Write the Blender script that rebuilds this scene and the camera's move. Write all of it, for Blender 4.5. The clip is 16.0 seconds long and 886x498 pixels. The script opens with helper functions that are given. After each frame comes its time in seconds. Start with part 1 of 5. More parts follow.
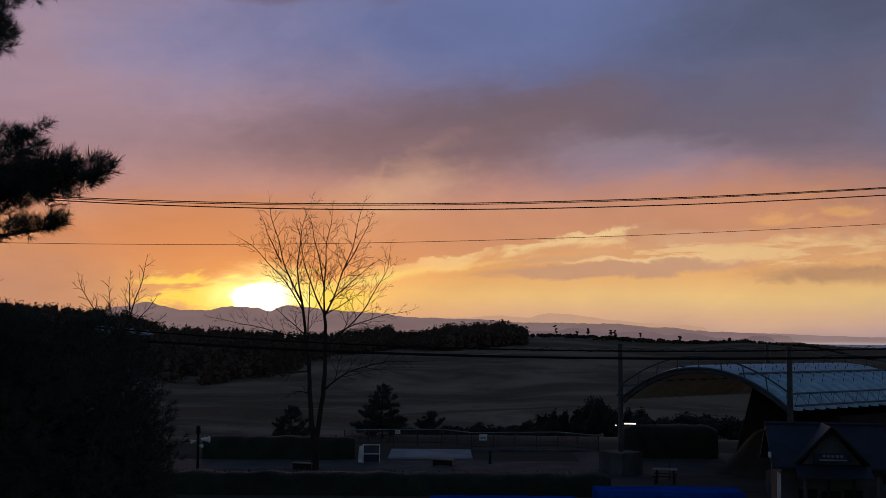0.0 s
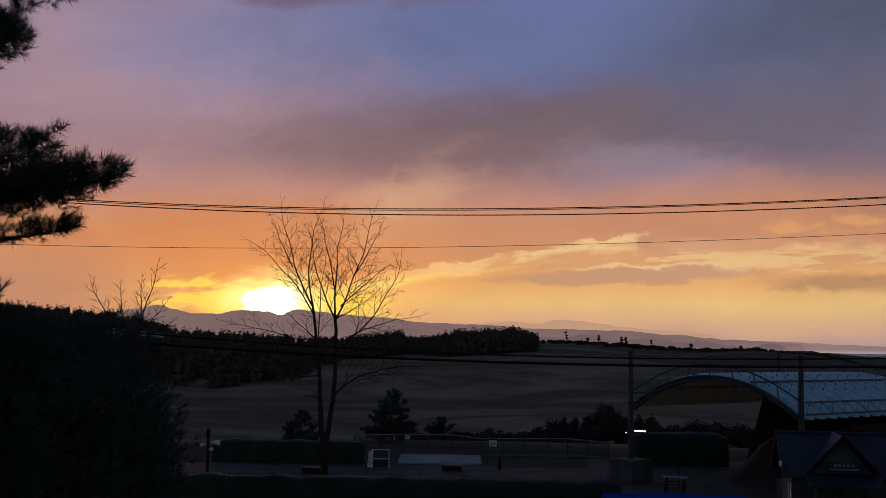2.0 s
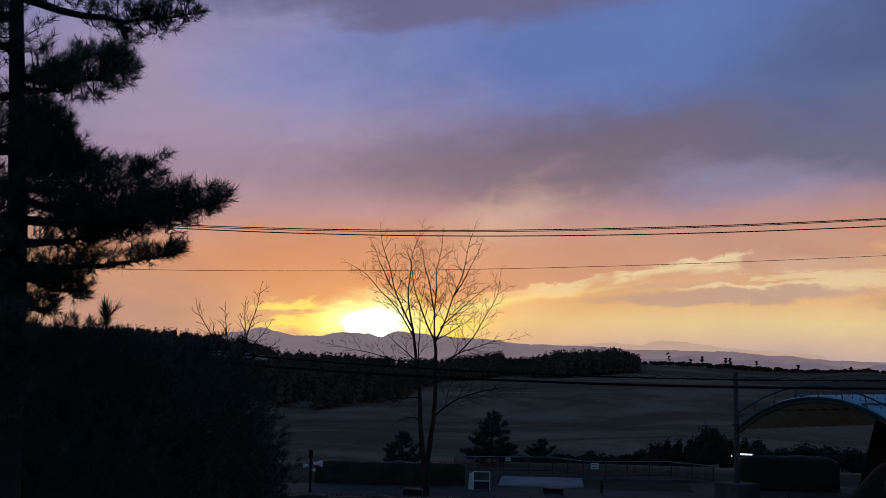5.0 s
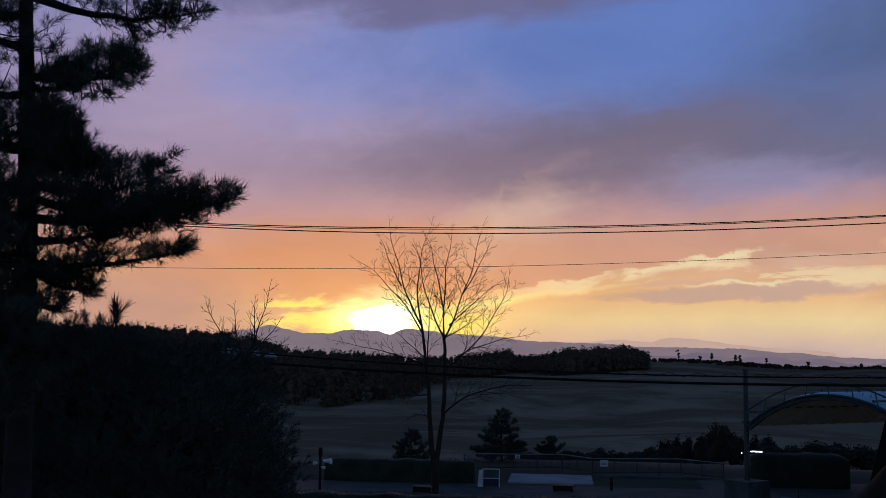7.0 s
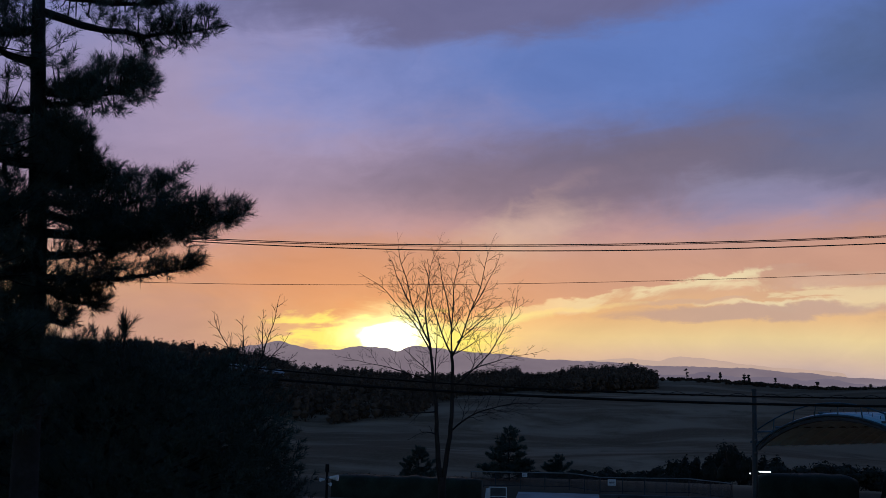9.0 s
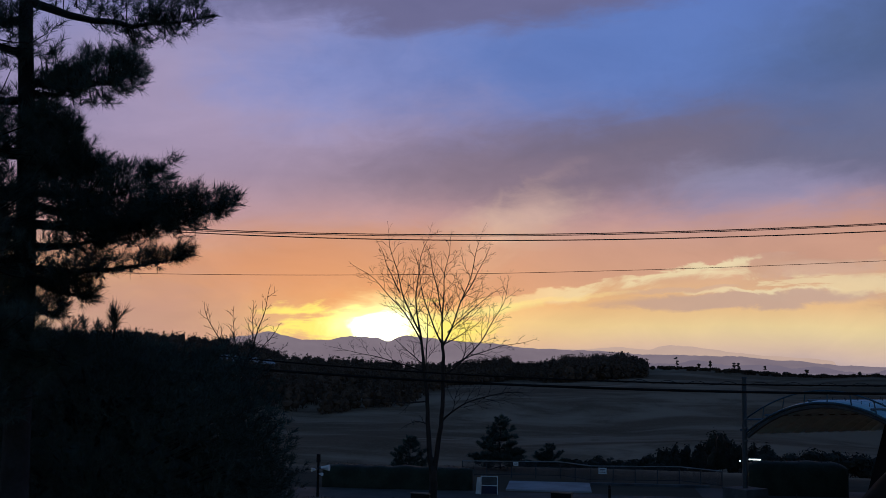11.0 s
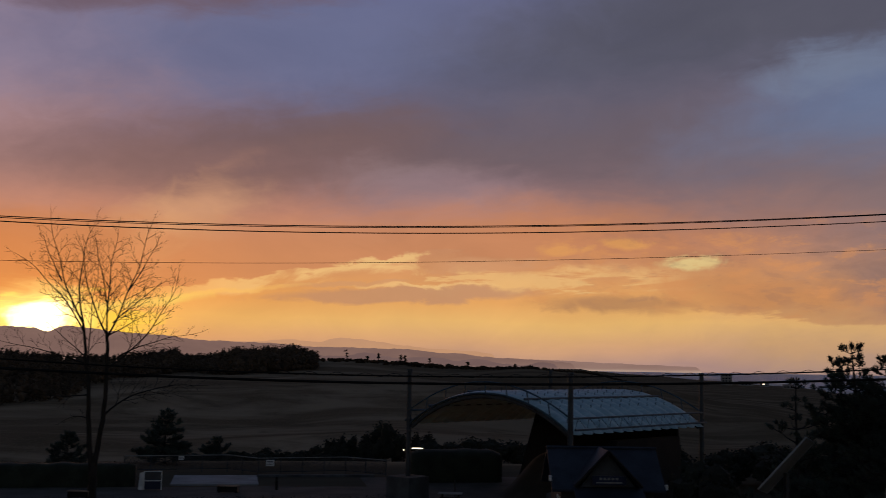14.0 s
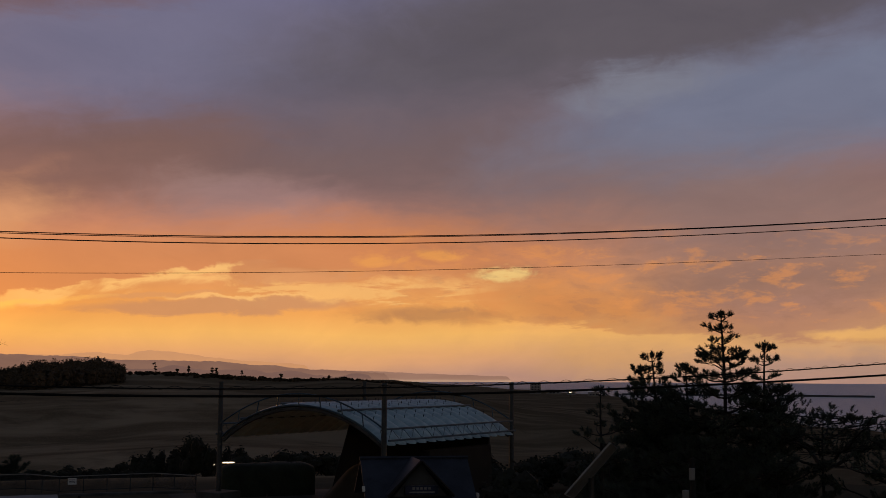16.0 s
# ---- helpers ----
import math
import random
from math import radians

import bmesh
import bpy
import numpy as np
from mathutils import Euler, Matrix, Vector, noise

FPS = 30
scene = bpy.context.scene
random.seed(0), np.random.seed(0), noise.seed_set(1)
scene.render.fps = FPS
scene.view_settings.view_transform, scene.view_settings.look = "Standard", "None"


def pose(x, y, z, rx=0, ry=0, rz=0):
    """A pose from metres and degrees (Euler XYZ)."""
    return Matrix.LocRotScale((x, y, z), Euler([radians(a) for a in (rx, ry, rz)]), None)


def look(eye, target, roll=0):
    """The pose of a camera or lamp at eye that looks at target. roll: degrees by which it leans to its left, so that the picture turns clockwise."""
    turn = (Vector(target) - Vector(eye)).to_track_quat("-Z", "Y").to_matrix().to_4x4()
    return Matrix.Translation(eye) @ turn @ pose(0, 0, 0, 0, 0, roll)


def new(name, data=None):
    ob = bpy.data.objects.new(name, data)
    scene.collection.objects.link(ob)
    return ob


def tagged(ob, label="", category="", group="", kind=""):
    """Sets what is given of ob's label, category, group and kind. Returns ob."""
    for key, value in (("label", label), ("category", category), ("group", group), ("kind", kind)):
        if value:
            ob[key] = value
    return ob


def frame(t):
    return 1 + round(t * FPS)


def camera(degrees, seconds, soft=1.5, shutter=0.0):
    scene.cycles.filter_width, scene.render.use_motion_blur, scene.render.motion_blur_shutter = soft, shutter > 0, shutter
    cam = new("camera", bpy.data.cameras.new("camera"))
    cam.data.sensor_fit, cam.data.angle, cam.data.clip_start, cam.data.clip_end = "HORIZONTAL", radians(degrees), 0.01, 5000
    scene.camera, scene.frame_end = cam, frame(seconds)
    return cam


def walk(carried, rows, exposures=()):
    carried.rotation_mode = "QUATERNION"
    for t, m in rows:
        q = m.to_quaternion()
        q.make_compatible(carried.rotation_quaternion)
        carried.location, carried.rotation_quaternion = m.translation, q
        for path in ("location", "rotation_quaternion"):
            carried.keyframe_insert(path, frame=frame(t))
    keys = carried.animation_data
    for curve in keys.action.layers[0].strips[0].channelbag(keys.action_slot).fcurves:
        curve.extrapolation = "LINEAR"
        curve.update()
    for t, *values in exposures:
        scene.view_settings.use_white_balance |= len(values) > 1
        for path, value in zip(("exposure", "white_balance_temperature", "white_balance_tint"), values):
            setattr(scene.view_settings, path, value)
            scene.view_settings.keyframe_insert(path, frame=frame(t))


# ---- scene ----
# The eye stands at a third-floor window, 7.5 m over the park, and only turns.
EYE = (0.0, 0.0, 7.5)
cam = camera(43.0, 16.0, soft=0.8, shutter=0.25)
TURNS = (
    (0.0, 94.43, -0.36, -0.03),
    (0.5, 94.39, -0.42, 0.15),
    (1.0, 94.46, -0.58, 0.36),
    (1.5, 94.60, -0.71, 0.58),
    (2.0, 94.70, -0.86, 0.50),
    (2.5, 94.74, -0.87, -0.51),
    (3.0, 94.93, -1.03, -1.35),
    (3.5, 95.15, -0.83, -1.41),
    (4.0, 95.47, -0.60, 0.14),
    (4.5, 95.71, -0.74, 4.10),
    (4.7, 95.72, -0.78, 5.32),
    (6.8, 95.71, -0.74, 5.97),
    (7.0, 95.58, -0.70, 6.02),
    (7.5, 95.40, -0.75, 6.23),
    (8.0, 96.08, -0.86, 6.50),
    (8.2, 96.45, -1.00, 6.57),
    (10.3, 96.42, -1.17, 6.10),
    (10.5, 96.27, -1.03, 6.06),
    (11.0, 95.93, -0.86, 5.94),
    (11.5, 95.63, -0.83, 5.58),
    (12.0, 95.32, -0.60, 4.18),
    (12.5, 95.03, -0.12, 2.29),
    (13.0, 94.79, 0.06, -0.73),
    (13.5, 95.24, -0.46, -5.61),
    (14.0, 95.79, -0.93, -10.63),
    (14.5, 95.83, -0.70, -14.17),
    (15.0, 96.03, -0.13, -16.40),
    (15.5, 96.39, -0.31, -18.44),
    (16.0, 96.45, -0.30, -20.03),
)
PATH = [(t, pose(*EYE, rx, ry, rz)) for t, rx, ry, rz in TURNS]
EXPOSURES = (
    (0.0, 0.02, 6050, 9), (3.6, 0.0, 6300, 10), (4.5, 0.10, 5200, 3), (7.0, 0.24, 4850, 3), (8.2, 0.24, 4800, 2), (10.4, 0.24, 4850, 1), (11.5, 0.24, 4700, 1),
    (12.3, 0.15, 5000, 4), (13.0, 0.03, 5850, 8), (13.5, -0.04, 6400, 11), (14.0, -0.10, 7300, 12), (14.6, -0.05, 8100, 14), (16.0, -0.03, 9300, 18),
)
walk(cam, PATH, EXPOSURES)

# ---- sky ----
SUN_AZ, SUN_EL = -8.8, 1.5


def srgb(r, g, b):
    """Linear colour from 0-255 display values."""
    return tuple(((c / 255 + 0.055) / 1.055) ** 2.4 if c > 10 else c / 255 / 12.92 for c in (r, g, b))


class Nodes:
    """Short hand for building a node tree."""

    def __init__(self, tree):
        self.tree = tree

    def add(self, kind, **inputs):
        n = self.tree.nodes.new(kind)
        for key, value in inputs.items():
            self.put(n.inputs[key.replace("_", " ")], value)
        return n

    def put(self, socket, value):
        if isinstance(value, bpy.types.NodeSocket):
            self.tree.links.new(value, socket)
        elif isinstance(value, (tuple, list)) and len(value) == 3 and socket.type == "RGBA":
            socket.default_value = (*value, 1)
        else:
            socket.default_value = value

    def m(self, op, a, b=0.0, c=None, clamp=False):
        n = self.tree.nodes.new("ShaderNodeMath")
        n.operation, n.use_clamp = op, clamp
        self.put(n.inputs[0], a)
        self.put(n.inputs[1], b)
        if c is not None:
            self.put(n.inputs[2], c)
        return n.outputs[0]

    def vec(self, x, y, z=0.0):
        n = self.tree.nodes.new("ShaderNodeCombineXYZ")
        for s, v in zip(n.inputs, (x, y, z)):
            self.put(s, v)
        return n.outputs[0]

    def noise(self, vector, scale, detail=4.0, rough=0.55, distortion=0.0):
        n = self.add("ShaderNodeTexNoise", Vector=vector, Scale=scale, Detail=detail, Roughness=rough, Distortion=distortion)
        return n.outputs[0]

    def mix(self, factor, a, b, blend="MIX"):
        n = self.tree.nodes.new("ShaderNodeMix")
        n.data_type, n.blend_type, n.clamp_factor = "RGBA", blend, True
        self.put(n.inputs[0], factor)
        self.put(n.inputs[6], a)
        self.put(n.inputs[7], b)
        return n.outputs[2]

    def ramp(self, factor, stops, ease="LINEAR"):
        n = self.tree.nodes.new("ShaderNodeValToRGB")
        n.color_ramp.interpolation = ease
        e = n.color_ramp.elements
        while len(e) < len(stops):
            e.new(0.5)
        for el, (p, c) in zip(e, stops):
            el.position, el.color = p, (*c, 1)
        self.put(n.inputs[0], factor)
        return n.outputs[0]

    def step(self, x, lo, hi):
        n = self.tree.nodes.new("ShaderNodeMapRange")
        n.interpolation_type = "SMOOTHSTEP"
        self.put(n.inputs[0], x)
        n.inputs[1].default_value, n.inputs[2].default_value = lo, hi
        return n.outputs[0]


world = bpy.data.worlds.new("dusk_sky")
scene.world = world
world.use_nodes = True
world.node_tree.nodes.clear()
W = Nodes(world.node_tree)
way = W.add("ShaderNodeTexCoord").outputs["Generated"]
split = W.add("ShaderNodeSeparateXYZ", Vector=way)
AZ = W.m("MULTIPLY", W.m("ARCTAN2", split.outputs[0], split.outputs[1]), 57.2958)
EL = W.m("MULTIPLY", W.m("ARCSINE", split.outputs[2]), 57.2958)
# wind-drawn cloud noise: long across, thin upwards, leaning up to the right
lean = W.m("SUBTRACT", EL, W.m("MULTIPLY", AZ, 0.06))
soft_noise = W.noise(W.vec(W.m("MULTIPLY", AZ, 0.10), W.m("MULTIPLY", lean, 0.22)), 1.0, 5.0, 0.55, 0.3)
fine_noise = W.noise(W.vec(W.m("MULTIPLY", AZ, 0.30), W.m("MULTIPLY", lean, 0.95), 4.0), 1.0, 7.0, 0.6, 0.5)
curl_noise = W.noise(W.vec(W.m("MULTIPLY", AZ, 0.45), W.m("MULTIPLY", EL, 0.60), 9.0), 1.0, 6.0, 0.6, 0.8)
s0 = W.m("SUBTRACT", soft_noise, 0.5)
f0 = W.m("SUBTRACT", fine_noise, 0.5)
c0 = W.m("SUBTRACT", curl_noise, 0.5)
WARP_A = W.m("ADD", AZ, W.m("ADD", W.m("MULTIPLY", s0, 7.0), W.m("MULTIPLY", c0, 5.0)))
WARP_E = W.m("ADD", EL, W.m("ADD", W.m("MULTIPLY", s0, 2.6), W.m("MULTIPLY", f0, 2.0)))
FINE_E = W.m("ADD", EL, W.m("ADD", W.m("MULTIPLY", f0, 1.0), W.m("MULTIPLY", c0, 0.7)))

streaks = W.noise(W.vec(W.m("MULTIPLY", AZ, 0.17), W.m("MULTIPLY", lean, 1.25), 17.0), 1.0, 8.0, 0.58, 0.9)
mottle = W.noise(W.vec(W.m("MULTIPLY", AZ, 0.16), W.m("MULTIPLY", lean, 0.34), 23.0), 1.0, 7.0, 0.6, 0.6)

# the clear-to-veiled gradient from the horizon up
sky = W.ramp(W.m("DIVIDE", W.m("ADD", EL, W.m("MULTIPLY", s0, 1.2)), 90.0), [
    (0.000, srgb(172, 142, 138)), (0.010, srgb(210, 166, 132)), (0.022, srgb(230, 188, 122)), (0.036, srgb(226, 168, 106)),
    (0.055, srgb(208, 152, 112)), (0.080, srgb(190, 138, 122)), (0.105, srgb(142, 114, 122)), (0.135, srgb(116, 104, 128)),
    (0.170, srgb(106, 108, 140)), (0.215, srgb(100, 110, 154)), (0.300, srgb(80, 92, 126)), (0.55, srgb(58, 68, 94)), (1.0, srgb(44, 54, 78)),
])


def late(r, g, b):
    """A colour noted under the warm balance of the turn to the sea, brought back to the plain one."""
    r, g, b = srgb(r, g, b)
    return (r * 0.80, g * 1.02, b * 1.42)


def cloud(colour, az, el, wide, high, tint, amount=1.0, soft=0.6, lean=0.0, fine=False):
    """A bank of cloud or a gap: a warped ellipse of the sky about (az, el), in degrees."""
    a = AZ if fine == "none" else W.m("SUBTRACT", WARP_A, 0.0)
    e = EL if fine == "none" else (FINE_E if fine else WARP_E)
    da = W.m("SUBTRACT", a, az)
    de = W.m("SUBTRACT", W.m("SUBTRACT", e, el), W.m("MULTIPLY", da, lean))
    q = W.m("ADD", W.m("POWER", W.m("ABSOLUTE", W.m("DIVIDE", da, wide)), 2.0), W.m("POWER", W.m("ABSOLUTE", W.m("DIVIDE", de, high)), 2.0))
    mask = W.step(W.m("SQRT", q), 1.0 + soft, max(0.0, 1.0 - soft))
    return W.mix(W.m("MULTIPLY", mask, amount), colour, tint)


# banks of cloud and gaps, from the high veil down to the bright strip over the horizon
sky = cloud(sky, -16, 13.5, 14, 5, srgb(180, 146, 152), 0.7, 0.8)
sky = cloud(sky, -12.5, 14.2, 4.5, 2.0, srgb(140, 140, 178), 0.45, 0.8, 0.05)
sky = cloud(sky, 1.5, 15.4, 13, 2.8, srgb(100, 111, 152), 0.85, 0.8)
sky = cloud(sky, -6, 19.0, 13, 1.9, srgb(108, 94, 112), 0.9, 0.35, 0.03)
sky = cloud(sky, 8, 11.0, 14, 1.7, srgb(106, 96, 116), 0.8, 0.8, 0.03)
sky = cloud(sky, 17, 13.6, 8, 1.9, srgb(92, 98, 128), 0.6, 0.8)
sky = cloud(sky, 31, 18.4, 18, 3.9, late(92, 85, 88), 0.95, 0.5, 0.13)
sky = cloud(sky, 2, 9.8, 12, 1.6, late(142, 100, 84), 0.65, 0.8, 0.02)
sky = cloud(sky, 22, 11.0, 14, 2.6, late(116, 96, 92), 0.7, 0.8, 0.0)
sky = cloud(sky, 38, 13.2, 13, 2.9, late(112, 120, 136), 0.85, 0.5, 0.14)
sky = cloud(sky, 30, 14.4, 3.5, 0.8, late(128, 132, 140), 0.6, 0.8, 0.12)
sky = cloud(sky, 4.5, 11.6, 6, 1.1, late(126, 92, 80), 0.45, 0.8, 0.05)
sky = cloud(sky, 8.0, 9.4, 3.0, 0.8, late(150, 118, 106), 0.35, 0.8, 0.1)
sky = cloud(sky, 9.5, 8.6, 4.5, 1.3, srgb(154, 136, 152), 0.5, 0.8)
sky = cloud(sky, -3, 6.6, 3.2, 1.5, srgb(206, 166, 134), 0.6, 0.8, 0.3)
sky = cloud(sky, 19, 6.4, 10, 1.5, late(205, 124, 76), 0.7, 0.8)
sky = cloud(sky, 37, 7.6, 12, 3.0, late(136, 110, 102), 0.85, 0.8, -0.05)
sky = cloud(sky, -13, 4.8, 9, 1.6, srgb(204, 130, 84), 0.7, 0.8)
sky = cloud(sky, -21, 2.2, 8, 2.0, srgb(188, 132, 110), 0.85, 0.8)
# a lit plume climbing out of the glow
sky = cloud(sky, -2.0, 7.6, 1.5, 1.2, srgb(200, 154, 132), 0.32, 0.95, 0.9)
sky = cloud(sky, -3.9, 5.4, 1.0, 0.9, srgb(222, 180, 138), 0.45, 0.95, 1.0)
# the deck: an orange sheet whose lit lower rim climbs to the right, with dusky bars below it
LOW_E = W.m("ADD", EL, W.m("ADD", W.m("MULTIPLY", f0, 1.3), W.m("ADD", W.m("MULTIPLY", c0, 0.9), W.m("MULTIPLY", W.m("SUBTRACT", streaks, 0.5), 0.9))))
rim = W.m("SUBTRACT", LOW_E, W.m("MULTIPLY_ADD", W.m("MAXIMUM", W.m("MINIMUM", AZ, 10.0), -16.0), 0.160, 3.95))
deck = W.m("MULTIPLY", W.step(rim, -0.06, 0.20), W.step(LOW_E, 7.6, 5.6))
deck = W.m("MULTIPLY", deck, W.m("MULTIPLY", W.step(AZ, -15.0, -7.0), W.step(AZ, 30.0, 14.0)))
sky = W.mix(W.m("MULTIPLY", deck, 0.72), sky, srgb(200, 139, 104))
lit_rim = W.m("MULTIPLY", W.step(rim, -0.80, -0.25), W.step(rim, 0.14, -0.04))
lit_rim = W.m("MULTIPLY", W.m("MULTIPLY", lit_rim, W.step(mottle, 0.40, 0.52)), W.m("MULTIPLY", W.step(AZ, -7.0, 2.0), W.step(AZ, 12.0, 9.0)))
sky = W.mix(W.m("MULTIPLY", lit_rim, 0.68), sky, srgb(238, 206, 146))
gaps = W.m("MULTIPLY", W.step(streaks, 0.47, 0.54), W.m("MULTIPLY", W.step(LOW_E, 3.5, 3.9), W.step(LOW_E, 5.2, 4.5)))
gaps = W.m("MULTIPLY", gaps, W.m("MULTIPLY", W.step(AZ, 7.0, 10.0), W.step(AZ, 25.0, 19.0)))
sky = W.mix(W.m("MULTIPLY", gaps, 0.62), sky, srgb(236, 198, 138))
sky = cloud(sky, 12.6, 4.95, 2.6, 0.40, srgb(206, 154, 118), 0.8, 0.45, 0.0, True)
sky = cloud(sky, 8.8, 3.40, 6.6, 0.40, srgb(196, 150, 118), 0.92, 0.30, 0.03, True)
sky = cloud(sky, 6.0, 3.95, 3.2, 0.12, srgb(206, 158, 120), 0.7, 0.5, 0.05, True)
sky = cloud(sky, 9.4, 3.88, 3.2, 0.10, srgb(240, 206, 148), 0.6, 0.5, 0.02, True)
sky = cloud(sky, -0.6, 3.35, 3.4, 0.10, srgb(240, 196, 120), 0.7, 0.6, 0.12, True)
sky = cloud(sky, 19.3, 3.05, 3.0, 0.42, late(196, 132, 84), 0.75, 0.55, -0.02, True)
sky = cloud(sky, 22.8, 5.10, 1.5, 0.32, late(250, 206, 128), 0.95, 0.45, 0.08, True)
sky = cloud(sky, 15.9, 5.80, 0.9, 0.25, late(240, 156, 84), 0.8, 0.6, 0.05, True)
sky = cloud(sky, 19.4, 6.05, 1.3, 0.30, late(242, 158, 84), 0.8, 0.6, 0.05, True)
over = W.m("SUBTRACT", LOW_E, W.m("MULTIPLY_ADD", AZ, -0.065, 4.19))
sheet_e = W.m("MULTIPLY", W.m("MULTIPLY", W.step(over, -0.10, 0.16), W.step(over, 3.2, 1.2)), W.m("MULTIPLY", W.step(AZ, 20.0, 26.0), W.step(AZ, 44.0, 36.0)))
sky = W.mix(W.m("MULTIPLY", sheet_e, 0.75), sky, late(206, 130, 80))
sky = cloud(sky, 37, 4.4, 7.0, 1.25, late(146, 110, 96), 0.80, 0.55, 0.02, True)
sky = cloud(sky, 38.5, 2.9, 6.5, 1.2, late(172, 124, 104), 0.7, 0.6, 0.0)
sky = cloud(sky, 39, 0.6, 12, 0.9, late(172, 136, 118), 0.8, 0.8, 0.0)
sky = cloud(sky, 29, 1.5, 5.5, 1.0, late(214, 156, 102), 0.65, 0.8, 0.0)
sky = cloud(sky, 41.0, 2.1, 2.6, 0.28, late(240, 176, 104), 0.85, 0.6, 0.0, True)
puffs = W.noise(W.vec(W.m("MULTIPLY", AZ, 0.42), W.m("MULTIPLY", EL, 1.15), 31.0), 1.0, 8.0, 0.62, 0.25)
lit = W.m("MULTIPLY", W.step(puffs, 0.50, 0.64), W.m("MULTIPLY", W.step(WARP_E, 2.4, 3.4), W.step(WARP_E, 8.0, 5.6)))
lit = W.m("MULTIPLY", lit, W.m("MULTIPLY", W.step(AZ, 12.0, 18.0), W.step(AZ, 50.0, 40.0)))
sky = W.mix(W.m("MULTIPLY", lit, 0.55), sky, late(232, 146, 84))
shade = W.m("MULTIPLY", W.step(puffs, 0.48, 0.36), W.m("MULTIPLY", W.step(WARP_E, 2.2, 3.2), W.step(WARP_E, 9.0, 6.0)))
shade = W.m("MULTIPLY", shade, W.m("MULTIPLY", W.step(AZ, 14.0, 22.0), W.step(AZ, 55.0, 44.0)))
sky = W.mix(W.m("MULTIPLY", shade, 0.25), sky, late(150, 108, 88))
# soft unevenness over all of it
sky = W.mix(1.0, sky, W.ramp(mottle, [(0.30, (0.95, 0.95, 0.96)), (0.70, (1.09, 1.08, 1.07))]), "MULTIPLY")

# sun behind the thin edge of the cloud, low over the ridge
da = W.m("SUBTRACT", AZ, SUN_AZ)
de = W.m("SUBTRACT", EL, SUN_EL)
dist = W.m("SQRT", W.m("ADD", W.m("MULTIPLY", W.m("MULTIPLY", da, da), 0.30), W.m("MULTIPLY", de, de)))
halo = W.m("POWER", 2.718, W.m("MULTIPLY", dist, -0.42))
wide_halo = W.m("POWER", 2.718, W.m("MULTIPLY", dist, -0.22))
sky = W.mix(wide_halo, sky, W.mix(1.0, sky, (1.16, 0.82, 0.46), "MULTIPLY"))
sky = W.mix(1.0, sky, W.mix(W.m("MULTIPLY", halo, 1.0), (0, 0, 0), (0.36, 0.165, 0.010)), "ADD")
gap_e = W.m("ADD", W.m("SUBTRACT", EL, 1.74), W.m("ADD", W.m("MULTIPLY", f0, 2.6), W.m("MULTIPLY", W.m("SUBTRACT", streaks, 0.5), 4.0)))
gap_a = W.m("ADD", W.m("SUBTRACT", AZ, -9.3), W.m("MULTIPLY", c0, 3.0))
gap = W.m("SQRT", W.m("ADD", W.m("POWER", W.m("ABSOLUTE", W.m("DIVIDE", gap_a, 5.8)), 2.0), W.m("POWER", W.m("ABSOLUTE", W.m("DIVIDE", gap_e, 1.0)), 2.0)))
sky = W.mix(W.step(gap, 1.25, 0.70), sky, (1.12, 0.70, 0.10))
core_a = W.m("ADD", W.m("SUBTRACT", AZ, -9.15), W.m("MULTIPLY", c0, 3.0))
core_e = W.m("ADD", W.m("SUBTRACT", EL, 1.85), W.m("ADD", W.m("MULTIPLY", f0, 2.0), W.m("MULTIPLY", c0, 0.9)))
core = W.m("SQRT", W.m("ADD", W.m("POWER", W.m("ABSOLUTE", W.m("DIVIDE", core_a, 1.05)), 2.0), W.m("POWER", W.m("ABSOLUTE", W.m("DIVIDE", core_e, 0.62)), 2.0)))
sky = W.mix(W.m("MULTIPLY", W.step(core, 3.4, 0.9), 0.8), sky, (1.45, 1.15, 0.36))
sky = W.mix(W.step(core, 1.6, 0.5), sky, (3.4, 2.8, 1.6))
sky = cloud(sky, -4.6, 2.75, 2.8, 0.26, (1.0, 0.66, 0.16), 0.8, 0.6, 0.13, True)
spot = W.m("ADD", W.m("POWER", W.m("SUBTRACT", AZ, -8.85), 2.0), W.m("POWER", W.m("SUBTRACT", EL, 1.45), 2.0))
sky = W.mix(W.step(W.m("SQRT", spot), 0.60, 0.25), sky, (3.4, 2.8, 1.6))
# away from the sunset the sky is plain dusk
nishita = W.tree.nodes.new("ShaderNodeTexSky")
nishita.sky_type, nishita.sun_disc = "NISHITA", False
nishita.sun_elevation, nishita.sun_rotation = radians(SUN_EL), radians(SUN_AZ)
dusk = W.mix(1.0, nishita.outputs[0], (0.16, 0.19, 0.27), "MULTIPLY")
turned = W.m("ABSOLUTE", W.m("SUBTRACT", AZ, 8.0))
aside = W.m("MAXIMUM", W.step(turned, 45.0, 100.0), W.step(EL, 24.0, 55.0))
sky = W.mix(W.m("MULTIPLY", aside, 0.8), sky, dusk)
back = W.add("ShaderNodeBackground", Color=sky, Strength=1.0)
out = W.tree.nodes.new("ShaderNodeOutputWorld")
W.tree.links.new(back.outputs[0], out.inputs[0])

sun = new("sun", bpy.data.lights.new("sun", "SUN"))
sun.data.energy, sun.data.angle, sun.data.color = 0.15, radians(10.0), (1.0, 0.55, 0.25)
sun_way = Vector((math.sin(radians(SUN_AZ)), math.cos(radians(SUN_AZ)), math.tan(radians(SUN_EL + 0.6))))
sun.matrix_world = look(sun_way * 100, (0, 0, 0))

